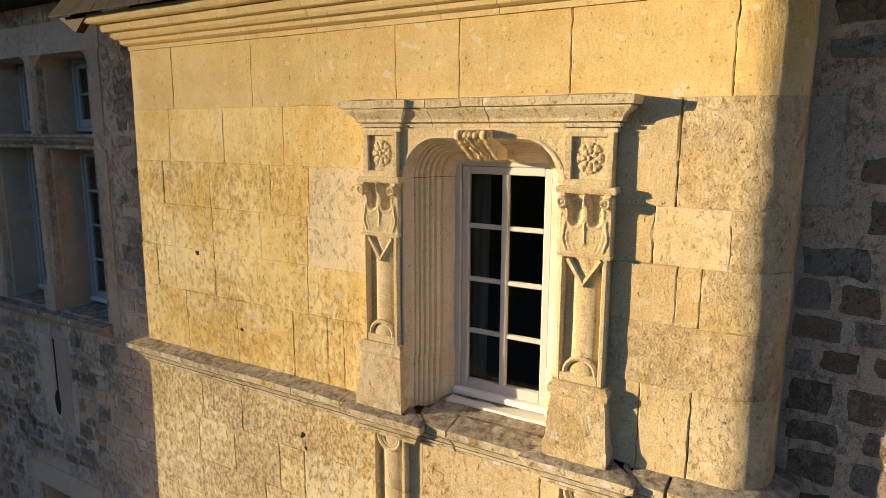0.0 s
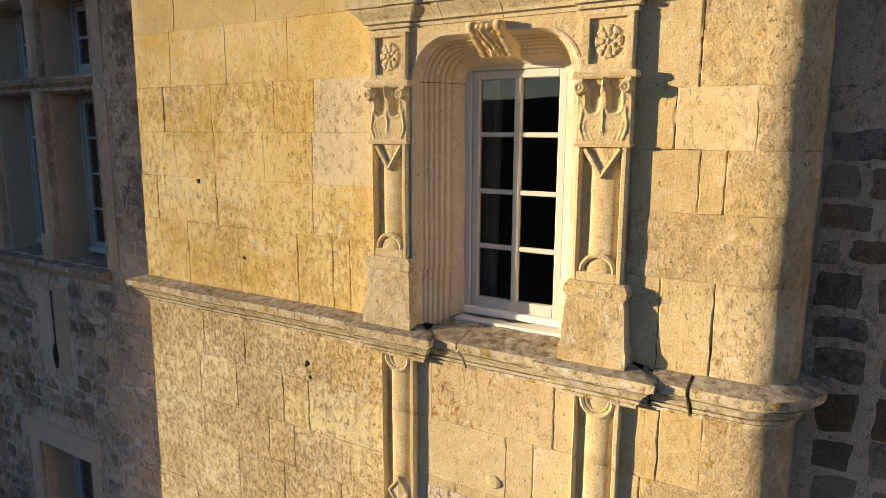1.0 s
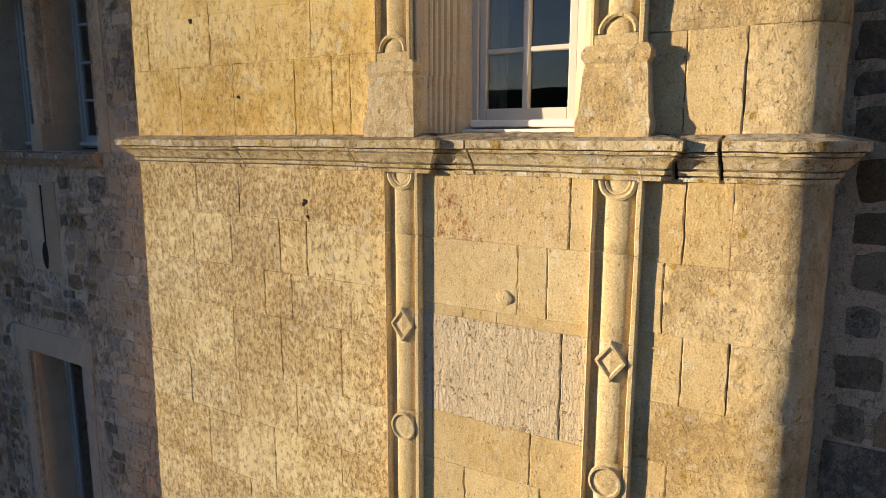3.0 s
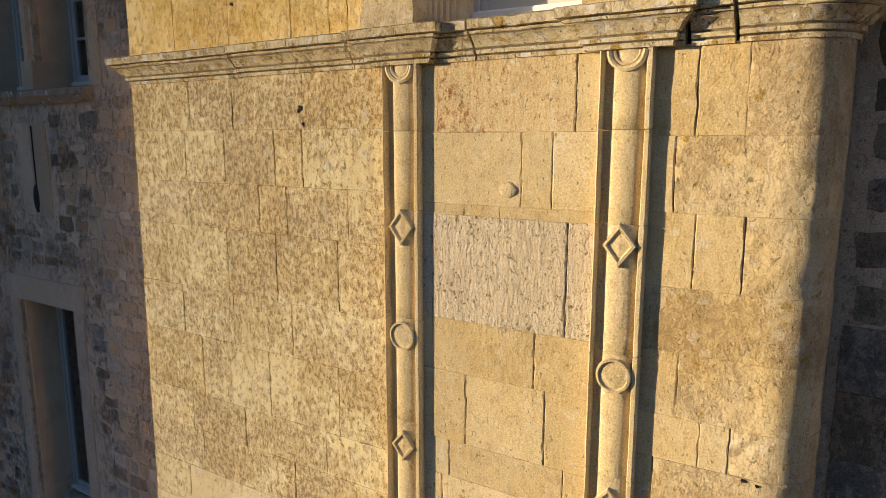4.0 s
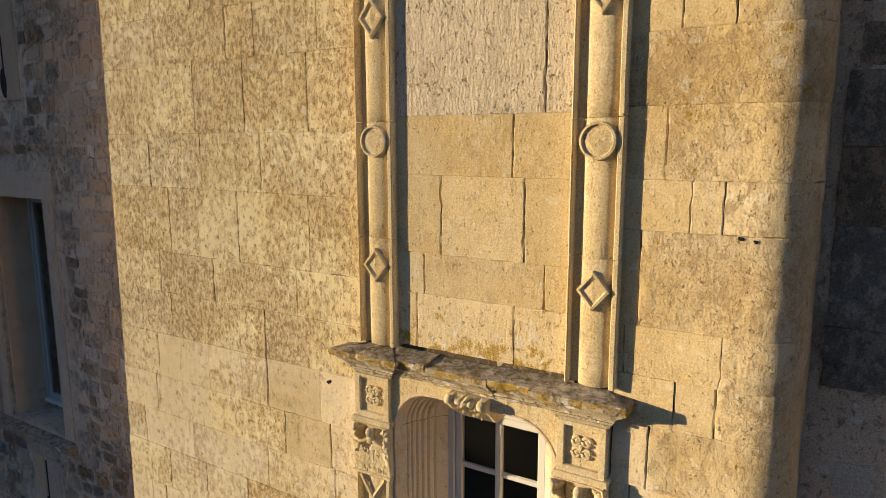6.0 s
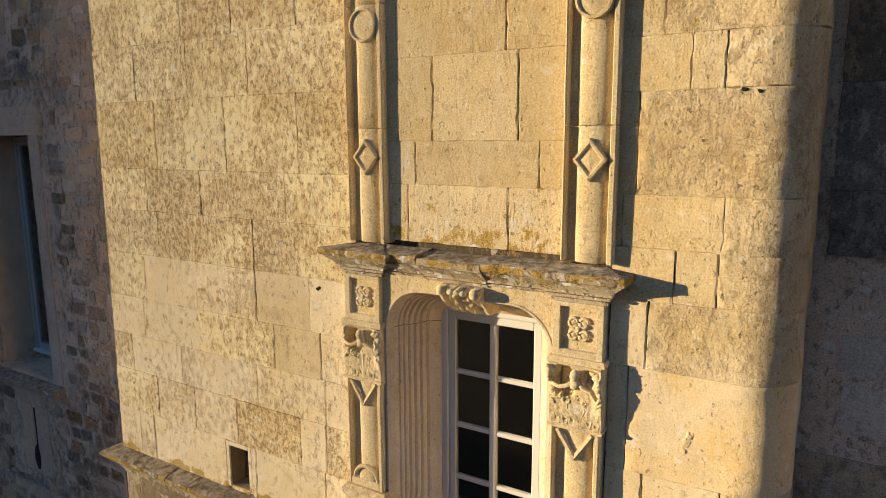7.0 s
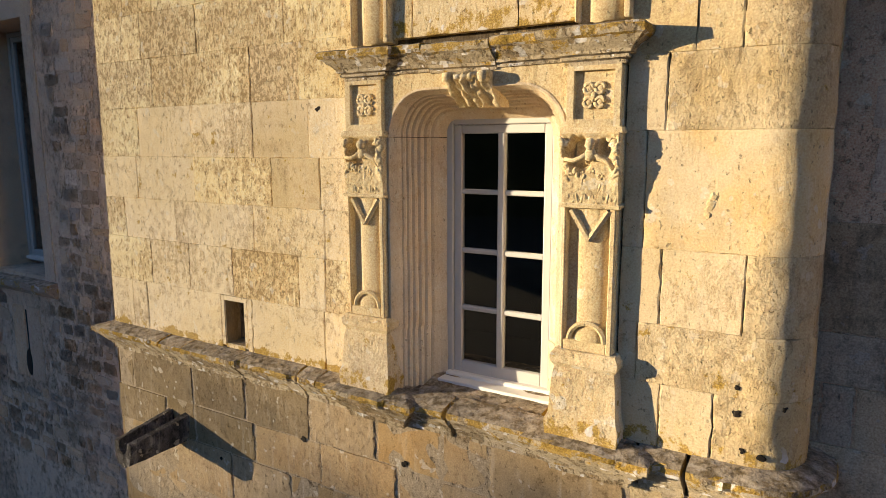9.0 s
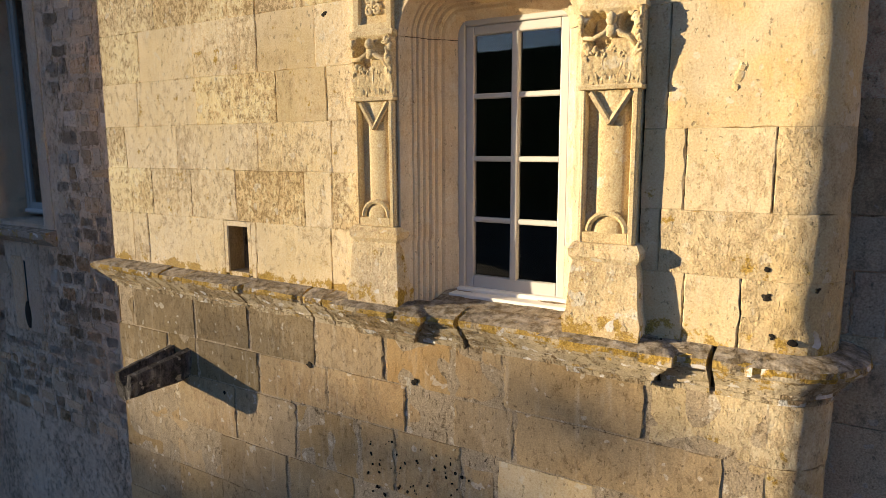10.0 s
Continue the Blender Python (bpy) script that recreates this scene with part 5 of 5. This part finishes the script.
ZP0, ZP1 = 6.96, 9.835
for cx in (-0.695, 0.645):
    pil = empty("pilaster", (cx, -0.03, ZP0), "panelled limestone pilaster with raised diamonds and a disc", "pilaster", "middle pilasters")
    half, front = 0.13, 0.055
    box("pilaster_back", cx - half, cx + half, -front + 0.062, 0.05, ZP0, ZP1, DRESSED, pil, bev=0)
    zs = [ZP0, 7.62, 8.30, 8.98, 9.45, ZP1]
    for a, b in zip(zs, zs[1:]):
        box("border", cx - half, cx - half + 0.012, -front, -front + 0.064, a + 0.001, b - 0.001, DRESSED, pil, bev=0.005, rough=0.003)
        box("border", cx + half - 0.030, cx + half, -front, -front + 0.064, a + 0.001, b - 0.001, DRESSED, pil, bev=0.005, rough=0.003)
        bm = bmesh.new()
        reed_shaft(bm, cx + 0.008, half - 0.040, -front + 0.062, 0.058, a + 0.001, b - 0.001)
        part("shaft_drum", bm, DRESSED, pil, smooth=True)
    bm = bmesh.new()
    half_ring(bm, cx + 0.004, -front + 0.004, ZP1 - 0.01, half - 0.042, 0.015, 180, 360, 12)
    half_ring(bm, cx + 0.004, -front + 0.010, ZP1 - 0.01, half - 0.066, 0.010, 180, 360, 12)
    roughen(bm, 0.002)
    part("hanging_arch", bm, DRESSED, pil)
    for z, hz in ((8.875, 0.115), (7.46, 0.105)):
        bm = bmesh.new()
        lozenge(bm, cx + 0.008, -front + 0.010, z, 0.088, hz, 0.02, 0.030)
        roughen(bm, 0.002)
        part("diamond", bm, DRESSED, pil)
    bm = bmesh.new()
    disc(bm, cx + 0.008, -front + 0.010, 8.19, 0.094, 0.028)
    roughen(bm, 0.002)
    part("disc", bm, DRESSED, pil)

# ---------------------------------------------------------------- spout and small things on the face
spout = empty("water_spout", (-2.70, 0.0, 4.2), "dark weathered stone water spout with an open channel", "water spout")
verts, faces = [], []
SEC = [(-0.115, 0.09), (-0.120, 0.0), (-0.085, -0.11), (0.0, -0.15), (0.085, -0.11), (0.120, 0.0), (0.115, 0.09), (0.070, 0.095), (0.050, 0.02), (0.0, -0.02), (-0.050, 0.02), (-0.070, 0.095)]
N = 9
for r in range(N + 1):
    t = r / N
    k = 1.15 - 0.30 * t
    for sx, sz in SEC:
        v = Vector((-2.70 - 0.02 * t + sx * k, 0.06 - 0.53 * t, 4.235 - 0.06 * t + sz * k))
        verts.append(v + noise.noise_vector(v * 12) * 0.009)
for r in range(N):
    for j in range(len(SEC)):
        faces.append((r * 12 + j, r * 12 + (j + 1) % 12, (r + 1) * 12 + (j + 1) % 12, (r + 1) * 12 + j))
faces += [list(range(12))[::-1], [N * 12 + j for j in range(12)]]
finish("channel", verts, faces, SPOUT, spout)

knob = bmesh.new()
lump(knob, (0, -0.004, 9.125), (0.055, 0.014, 0.045), 0, 12, 8)
roughen(knob, 0.006, 20)
tagged(part("worn_boss", knob, DRESSED, None), "small worn carved boss on the pale wall", "boss")
relic = bmesh.new()
for dz, r in ((0.05, 0.03), (0.0, 0.035), (-0.045, 0.022)):
    lump(relic, (1.15 + 0.3 * dz, 0.014, 6.13 + dz), (r, 0.02, r * 1.2), 20, 9, 6)
roughen(relic, 0.008, 25)
tagged(part("broken_stub", relic, OCHRE, None), "small broken stub of carved stone", "stub")

# holes are thin near-black spots on the face, their inner shade painted
for x, z, r in ((-2.63, 10.89, 0.022), (-2.15, 10.33, 0.018), (-1.54, 9.60, 0.030), (-1.52, 9.50, 0.016), (-1.14, 6.62, 0.022), (1.31, 5.32, 0.016), (1.31, 5.20, 0.022), (1.50, 5.24, 0.015),
                (1.30, 7.755, 0.016), (1.36, 7.75, 0.012), (-1.36, 4.43, 0.028), (-0.52, 4.47, 0.024), (-2.22, 4.06, 0.018), (1.42, 5.01, 0.024), (1.35, 5.03, 0.016)):
    bm = bmesh.new()
    swing = math.asin(min(1.0, max(0.0, (x - ARC_X) / ARC_R)))
    face = Vector((x, ARC_R - ARC_R * math.cos(swing), z))
    turn = Matrix.Rotation(swing, 4, "Z")
    proud = 0.005 if z < 4.9 or x > 1.3 else 0.002
    for k in range(4):
        off = turn @ Vector((rnd(-0.6, 0.6) * r, -proud, rnd(-0.5, 0.5) * r))
        bmesh.ops.create_uvsphere(bm, u_segments=9, v_segments=6, radius=1.0,
                                  matrix=Matrix.Translation(face + off) @ turn @ Matrix.Rotation(rnd(-0.6, 0.6), 4, "Y") @ Matrix.Diagonal((r * rnd(0.35, 0.8), 0.005, r * rnd(0.3, 0.6), 1)))
    tagged(part("hole", bm, HOLE_SHADE, None), "flat near-black spots painting the shade of a small weathered hole", "hole", "weathered holes")
# pits likewise: dark flecks laid on the block instead of cut hollows
bm = bmesh.new()
for k in range(60):
    x, z, r = rnd(-0.90, -0.14), rnd(3.60, 4.06), rnd(0.003, 0.015)
    lump(bm, (x, -0.006, z), (r * rnd(0.5, 1), 0.008, r * rnd(0.6, 1.2)), rnd(-40, 40), 7, 4)
tagged(part("pitting", bm, HOLE_SHADE, None), "near-black flecks painting the shade of pits eaten into a soft block", "pitting", kind="stuff")

# the small square opening: its lining, with inner shade painted as darker stone
lining = empty("vent_hole", (-2.0, 0.1, 5.0), "small square opening through the stone wall", "vent", kind="structure")
for a, b, c, d in ((-2.13, -2.095, 4.97, 5.34), (-1.895, -1.86, 4.97, 5.34), (-2.095, -1.895, 5.305, 5.34), (-2.095, -1.895, 4.955, 4.985)):
    box("lining_stone", a, b, 0.001, 0.016, c, d, BLEACHED, lining, bev=0.003)
    box("lining_side", a, b, 0.016, 0.14, c, d, DAMP_AND_SHADE, lining, bev=0)
    box("lining_back", a, b, 0.14, 0.60, c, d, SPOUT, lining, bev=0)
box("vent_back", -2.15, -1.84, 0.60, 0.64, 4.95, 5.36, DARK, lining)

# ---------------------------------------------------------------- distant woods: mirrored in the panes, and some added to shade the wall
random.seed(5)
verts, faces = [], []
for k in range(700):
    a = radians(rnd(-70, 44))
    far = rnd(56, 63)
    x, y = -math.sin(a) * far, -math.cos(a) * far
    tall = 14.5 + 0.35 * noise.noise(Vector((a * 9, 0, 0))) + 0.25 * noise.noise(Vector((a * 40, 3, 0)))
    z = rnd(1, tall)
    r = rnd(0.5, 1.2)
    for q in range(7):
        c = Vector((x + rnd(-r, r), y + rnd(-r, r), min(z + rnd(-r, r) * 0.8, tall)))
        u, w = Vector((rnd(-1, 1), rnd(-1, 1), rnd(-1, 1))).normalized() * rnd(0.3, 0.75), Vector((rnd(-1, 1), rnd(-1, 1), rnd(-1, 1))).normalized() * rnd(0.3, 0.75)
        n = len(verts)
        verts += [c - u, c - w * 0.7, c + u, c + w * 0.7]
        faces.append((n, n + 1, n + 2, n + 3))
# unseen trees added sunward, their tops shaped to shade the foot of the wall
for k in range(420):
    a = radians(rnd(53, 65))
    far = rnd(58, 64)
    x, y = -math.sin(a) * far, -math.cos(a) * far
    lean = math.degrees(a)
    tall = 10.75 + 1.10 * bell(lean - 58.55, 0.55) + 0.3 * noise.noise(Vector((a * 60, 7, 0)))
    z = rnd(1, tall)
    for q in range(6):
        c = Vector((x + rnd(-1, 1), y + rnd(-1, 1), min(z + rnd(-1, 1), tall + rnd(-0.4, 0.5))))
        u, w = Vector((rnd(-1, 1), rnd(-1, 1), rnd(-1, 1))).normalized() * rnd(0.3, 0.8), Vector((rnd(-1, 1), rnd(-1, 1), rnd(-1, 1))).normalized() * rnd(0.3, 0.8)
        n = len(verts)
        verts += [c - u, c - w * 0.7, c + u, c + w * 0.7]
        faces.append((n, n + 1, n + 2, n + 3))
tagged(finish("distant_woods", verts, faces, LEAF, None), "dark belt of trees beyond the meadow, with unseen trees added to shade the wall foot", "woods", kind="stuff")
# a solid bank of undergrowth in front of it
verts, faces = [], []
for k in range(60):
    a = radians(-70 + 114 * k / 59)
    t = 14.4 + 0.35 * noise.noise(Vector((a * 9, 0, 0))) + 0.3 * noise.noise(Vector((a * 30, 3, 0)))
    for far, z in ((55, 0), (56, t * 0.7), (58, t), (64, t * 0.8), (65, 0)):
        verts.append((-math.sin(a) * far, -math.cos(a) * far, z))
for k in range(59):
    for j in range(4):
        faces.append((k * 5 + j, k * 5 + j + 1, k * 5 + j + 6, k * 5 + j + 5))
tagged(finish("distant_thicket", verts, faces, LEAF, None), "dark thicket below the far trees", "woods", kind="stuff")

# ---------------------------------------------------------------- masonry of the pavilion
random.seed(11)
# courses: (low, high, joints); a joint given as (x, width) stands open
W = 0.008
LEFT_UP = [(12.03, 12.50, [-2.80, -1.92, -1.28, -0.65, -0.20, (0.48, 0.004), (1.285, 0.003)]),
           (11.62, 12.03, [-2.88, -2.25, -1.63]), (11.27, 11.62, [-3.0, -2.44, -1.78, (-1.40, 0.007)]), (10.92, 11.27, [-2.9, -2.43, -1.9, (-1.43, 0.007)]),
           (10.56, 10.92, [(-3.15, 0.006), (-2.43, 0.006), -1.95, -1.44]), (10.04, 10.56, [(-2.80, 0.006), -2.20, (-1.60, 0.006), (-1.27, 0.007), (-1.12, 0.008)])]
LEFT_MID = [(9.47, 9.84, [-2.67, -2.2, -1.52]), (9.08, 9.47, [-2.75, (-2.31, 0.005), (-1.80, 0.007), (-1.54, 0.006)]), (8.74, 9.08, [-2.73, (-1.97, 0.006), (-1.70, 0.006), -1.15]),
            (8.25, 8.74, [-3.05, -2.33, (-1.82, 0.007), -1.25]), (7.85, 8.25, [-2.89, -2.3, (-1.69, 0.006)]), (7.35, 7.85, [-2.69, (-1.94, 0.007), -1.27]),
            (7.03, 7.35, [-2.85, (-2.23, 0.006), -1.40]), (6.68, 7.03, [-2.75, -1.97, (-1.72, 0.007), -1.29]), (6.32, 6.68, [-2.95, -2.34, (-1.72, 0.006), -1.22]),
            (6.0, 6.32, [-3.01, -2.34, (-1.56, 0.008), (-1.14, 0.008)]), (5.69, 6.0, [(-3.20, 0.006), -2.58, (-1.75, 0.006), (-1.11, 0.010)]),
            (5.345, 5.69, [-2.9, -2.45, (-1.98, 0.007), -1.35, (-1.12, 0.009)])]
MIDDLE = [(9.44, 9.84, [-0.46, (0.38, W)]), (9.03, 9.44, [(0.08, W), (0.26, W)]), (8.965, 9.03, [-0.28, -0.05]), (8.33, 8.965, [-0.50, (0.355, 0.012)]),
          (8.0, 8.33, [-0.50, (0.18, 0.010)]), (7.55, 8.0, [(-0.26, W), (0.25, 0.010)]), (7.31, 7.55, [(-0.38, 0.006), (0.37, 0.008)]), (6.98, 7.31, [(-0.43, W), (0.20, W)])]
RIGHT_UP = [(11.49, 12.03, [(1.06, 0.012)]), (11.19, 11.49, [(0.96, 0.008), 1.33]), (10.88, 11.19, [(1.09, 0.006), (1.21, 0.006)]),
            (10.54, 10.88, []), (10.04, 10.54, [(0.935, W), (1.20, 0.008)])]
RIGHT_MID = [(9.42, 9.84, [(0.97, 0.007), 1.19]), (9.05, 9.42, [(0.89, 0.009)]), (8.68, 9.05, [(1.00, W), (1.22, 0.010)]), (8.35, 8.68, []), (8.01, 8.35, [(0.96, 0.007)]),
             (7.77, 8.01, [1.08, (1.22, 0.006)]), (7.30, 7.77, [(0.86, 0.009)]), (7.05, 7.30, [(0.80, 0.010), 1.25]), (6.80, 7.05, [(1.05, 0.008), (1.24, 0.009)]), (6.46, 6.80, [(0.94, 0.007)]),
             (5.92, 6.46, [(0.86, 0.010)]), (5.56, 5.92, [(0.95, 0.009), (1.31, 0.009)]), (5.27, 5.56, [(0.85, 0.006)]), (4.95, 5.27, [(0.97, 0.010), (1.21, 0.010)])]
BASE = [(4.43, 4.745, [-3.25, -2.5, -1.92, (-1.3, 0.006), (-0.74, 0.008), -0.26, (0.06, 0.020), (0.83, 0.007)]), (4.13, 4.43, [-2.85, -2.5, -1.84, -1.21, -0.58, -0.26, (0.13, 0.022), (1.20, 0.008)]),
        (3.72, 4.13, [-2.76, -2.1, -1.5, -0.95, -0.67, -0.2, (0.02, 0.008), 0.6]), (3.35, 3.72, [-3.0, -2.3, -1.6, -1.0, -0.35, 0.3, 0.9])]


def lay(courses, x_from, x_to, mats, around_corner=False, quoin=False, special={}, bed=0.0003, swell=0.003, wear=0.0022, slack=0.0):
    for row, (z0, z1, joints) in enumerate(courses):
        xs = [(j, 0.0006) if isinstance(j, (int, float)) else (j[0], max(0.0020, j[1] * 0.29)) for j in joints]
        a = (left_edge((z0 + z1) / 2) if quoin else x_from, 0.0008)
        for n, b in enumerate(xs + [(x_to, 0.0008)]):
            last = n == len(xs)
            path = corner(a[0]) if last and around_corner else [(a[0], 0.0), (b[0], 0.0)]
            if quoin and n == 0:
                path = [(a[0], BACK + 0.01)] + path
            mat = special.get((row, n), random.choice(mats))
            bent = last and around_corner
            if bent and mat is not SMOOTH and mat is not AMBER:
                mat = CRUSTED
            block(path, z0 + slack * rnd(-0.4, 0.6), z1 - slack * rnd(-0.4, 0.6), max(slack, a[1]), 0.0 if bent else max(slack, b[1]), mat, wall_front, proud=rnd(-0.8, 1.1) * swell, wear=0.008 if bent else wear, cell=0.04 if bent else 0.06, gz=bed, bent=bent)
            a = b


lay(LEFT_UP[:1], 0, ARC_X, [SMOOTH], True, True)
lay(LEFT_UP[1:2], 0, -0.80, [HONEY], False, True)
lay(LEFT_UP[2:], 0, -0.80, [GOLDEN], False, True, {(0, 4): BLEACHED, (1, 4): BLEACHED})
lay(LEFT_MID[:8], 0, -0.82, [SPECKLED], False, True)
lay(LEFT_MID[8:], 0, -0.82, [BLEACHED, BLEACHED, SPECKLED], False, True, {(0, 3): BUFF, (1, 3): BUFF})
lay([(4.95, 5.345, [(-3.18, 0.007), (-2.99, 0.006)])], 0, -2.132, [BLEACHED], False, True)
lay([(4.95, 5.345, [(-1.81, 0.007), (-1.14, 0.010)])], -1.858, -0.80, [BLEACHED])
lay(MIDDLE[:3], -0.57, 0.52, [OCHRE, DRESSED], special={(0, 1): RUSTED})
lay(MIDDLE[3:4], -0.57, 0.52, [PALE])
lay(MIDDLE[4:7], -0.57, 0.52, [OCHRE, DRESSED], special={(0, 1): OCHRE})
lay(MIDDLE[7:], -0.57, 0.52, [LICHENED])
lay(RIGHT_UP, 0.75, 1.42, [OCHRE], True, special={(1, 1): BUFF})
lay(RIGHT_MID[:9], 0.76, 1.42, [OCHRE], True)
lay(RIGHT_MID[9:], 0.76, 1.42, [BUFF], True, special={(1, 1): AMBER})
# base courses use darker tones than the wall above
lay(BASE, 0, 1.3, [BASE_TONE, BASE_TONE, ROSY], True, True, {(0, 0): DAMP_AND_SHADE, (0, 1): DAMP_AND_SHADE, (0, 2): DAMP_AND_SHADE, (0, 3): DAMP_AND_SHADE, (1, 0): DAMP_AND_SHADE, (1, 1): DAMP_AND_SHADE, (1, 2): DAMP_AND_SHADE, (0, 5): ROSY, (1, 5): ROSY, (1, 6): BASE_TONE, (0, 8): BUFF, (1, 8): BUFF, (2, 7): AMBER, (2, 8): BUFF},
    bed=0.006, swell=0.009, wear=0.009, slack=0.015)
box("pointing", left_edge(4) + 0.03, ARC_X, 0.0025, 0.051, 3.0, 4.74, POINTING, wall_front, "grey lime pointing between the lower blocks", bev=0)
low = [(z, z + 0.37, sorted(rnd(-3.2, 1.1) for _ in range(7))) for z in (0.02, 0.39, 0.76, 1.13, 1.50, 1.87, 2.24, 2.61, 2.98)]
low = [(a, b, [x for x, y in zip(j, [-9] + j) if x - y > 0.3]) for a, b, j in low]
lay(low, 0, 1.3, [BASE_TONE], True, True)

# ---------------------------------------------------------------- masonry of the shaded walls
random.seed(23)
keep = [(h[0] - 0.28, h[1] + 0.26, h[2] - 0.20, h[3] + 0.34) for h in (L1, L2, T1, T2, LB)] + [(-6.0, -5.4, 8.58, 9.6), (-6.0, -5.4, 3.9, 4.74)]
rubble(wall_left, -7.9, -3.32, 3.0, 13.0, BACK, keep, (0.10, 0.19), (0.13, 0.36), [RUBBLE, RUBBLE, RUBBLE, RUBBLE, JAMB], (-4.6, -3.3, 5.2, 10.4), "rubble_masonry", 0.92)
wall_right_low = [(5.53, 6.05, [2.35, 3.2]), (5.28, 5.53, [1.875, 2.7]), (4.98, 5.28, [1.625, 1.765, 2.3, 3.0]), (4.55, 4.98, [2.05, 2.8]), (4.15, 4.55, [1.85, 2.6])]
for z0, z1, joints in wall_right_low:
    xs = [ARC_X + ARC_R - 0.02] + joints + [3.6]
    for a, b in zip(xs, xs[1:]):
        block([(a, RIGHT_BACK), (b, RIGHT_BACK)], z0, z1, 0.007, 0.007, GREYASHLAR, wall_right, proud=0.012 + rnd(-0.003, 0.003), gz=0.005)
block([(1.56, RIGHT_BACK), (1.745, RIGHT_BACK)], 11.50, 12.04, 0.002, 0.002, JAMB, wall_right, proud=0.012)
rubble(wall_right, 1.60, 3.4, 10.0, 13.0, RIGHT_BACK, [(1.5, 1.76, 11.48, 12.06)], (0.15, 0.25), (0.20, 0.52), [BROWN, BROWN, UMBER], (1.5, 2.6, 9.9, 13), "rubble_masonry", 1.0)
rubble(wall_right, 1.66, 3.4, 8.5, 10.0, RIGHT_BACK, [], (0.16, 0.30), (0.18, 0.45), [BROWN, BROWN, UMBER], (1.5, 2.6, 8, 10), "rubble_masonry", 1.0)
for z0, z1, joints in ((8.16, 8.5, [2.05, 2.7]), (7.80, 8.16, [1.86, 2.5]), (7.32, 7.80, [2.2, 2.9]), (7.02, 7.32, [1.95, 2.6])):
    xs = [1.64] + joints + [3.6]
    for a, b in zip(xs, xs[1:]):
        block([(a, RIGHT_BACK), (b, RIGHT_BACK)], z0, z1, 0.003, 0.003, UMBER, wall_right, proud=0.012 + rnd(-0.004, 0.004), gz=0.002, wear=0.006)
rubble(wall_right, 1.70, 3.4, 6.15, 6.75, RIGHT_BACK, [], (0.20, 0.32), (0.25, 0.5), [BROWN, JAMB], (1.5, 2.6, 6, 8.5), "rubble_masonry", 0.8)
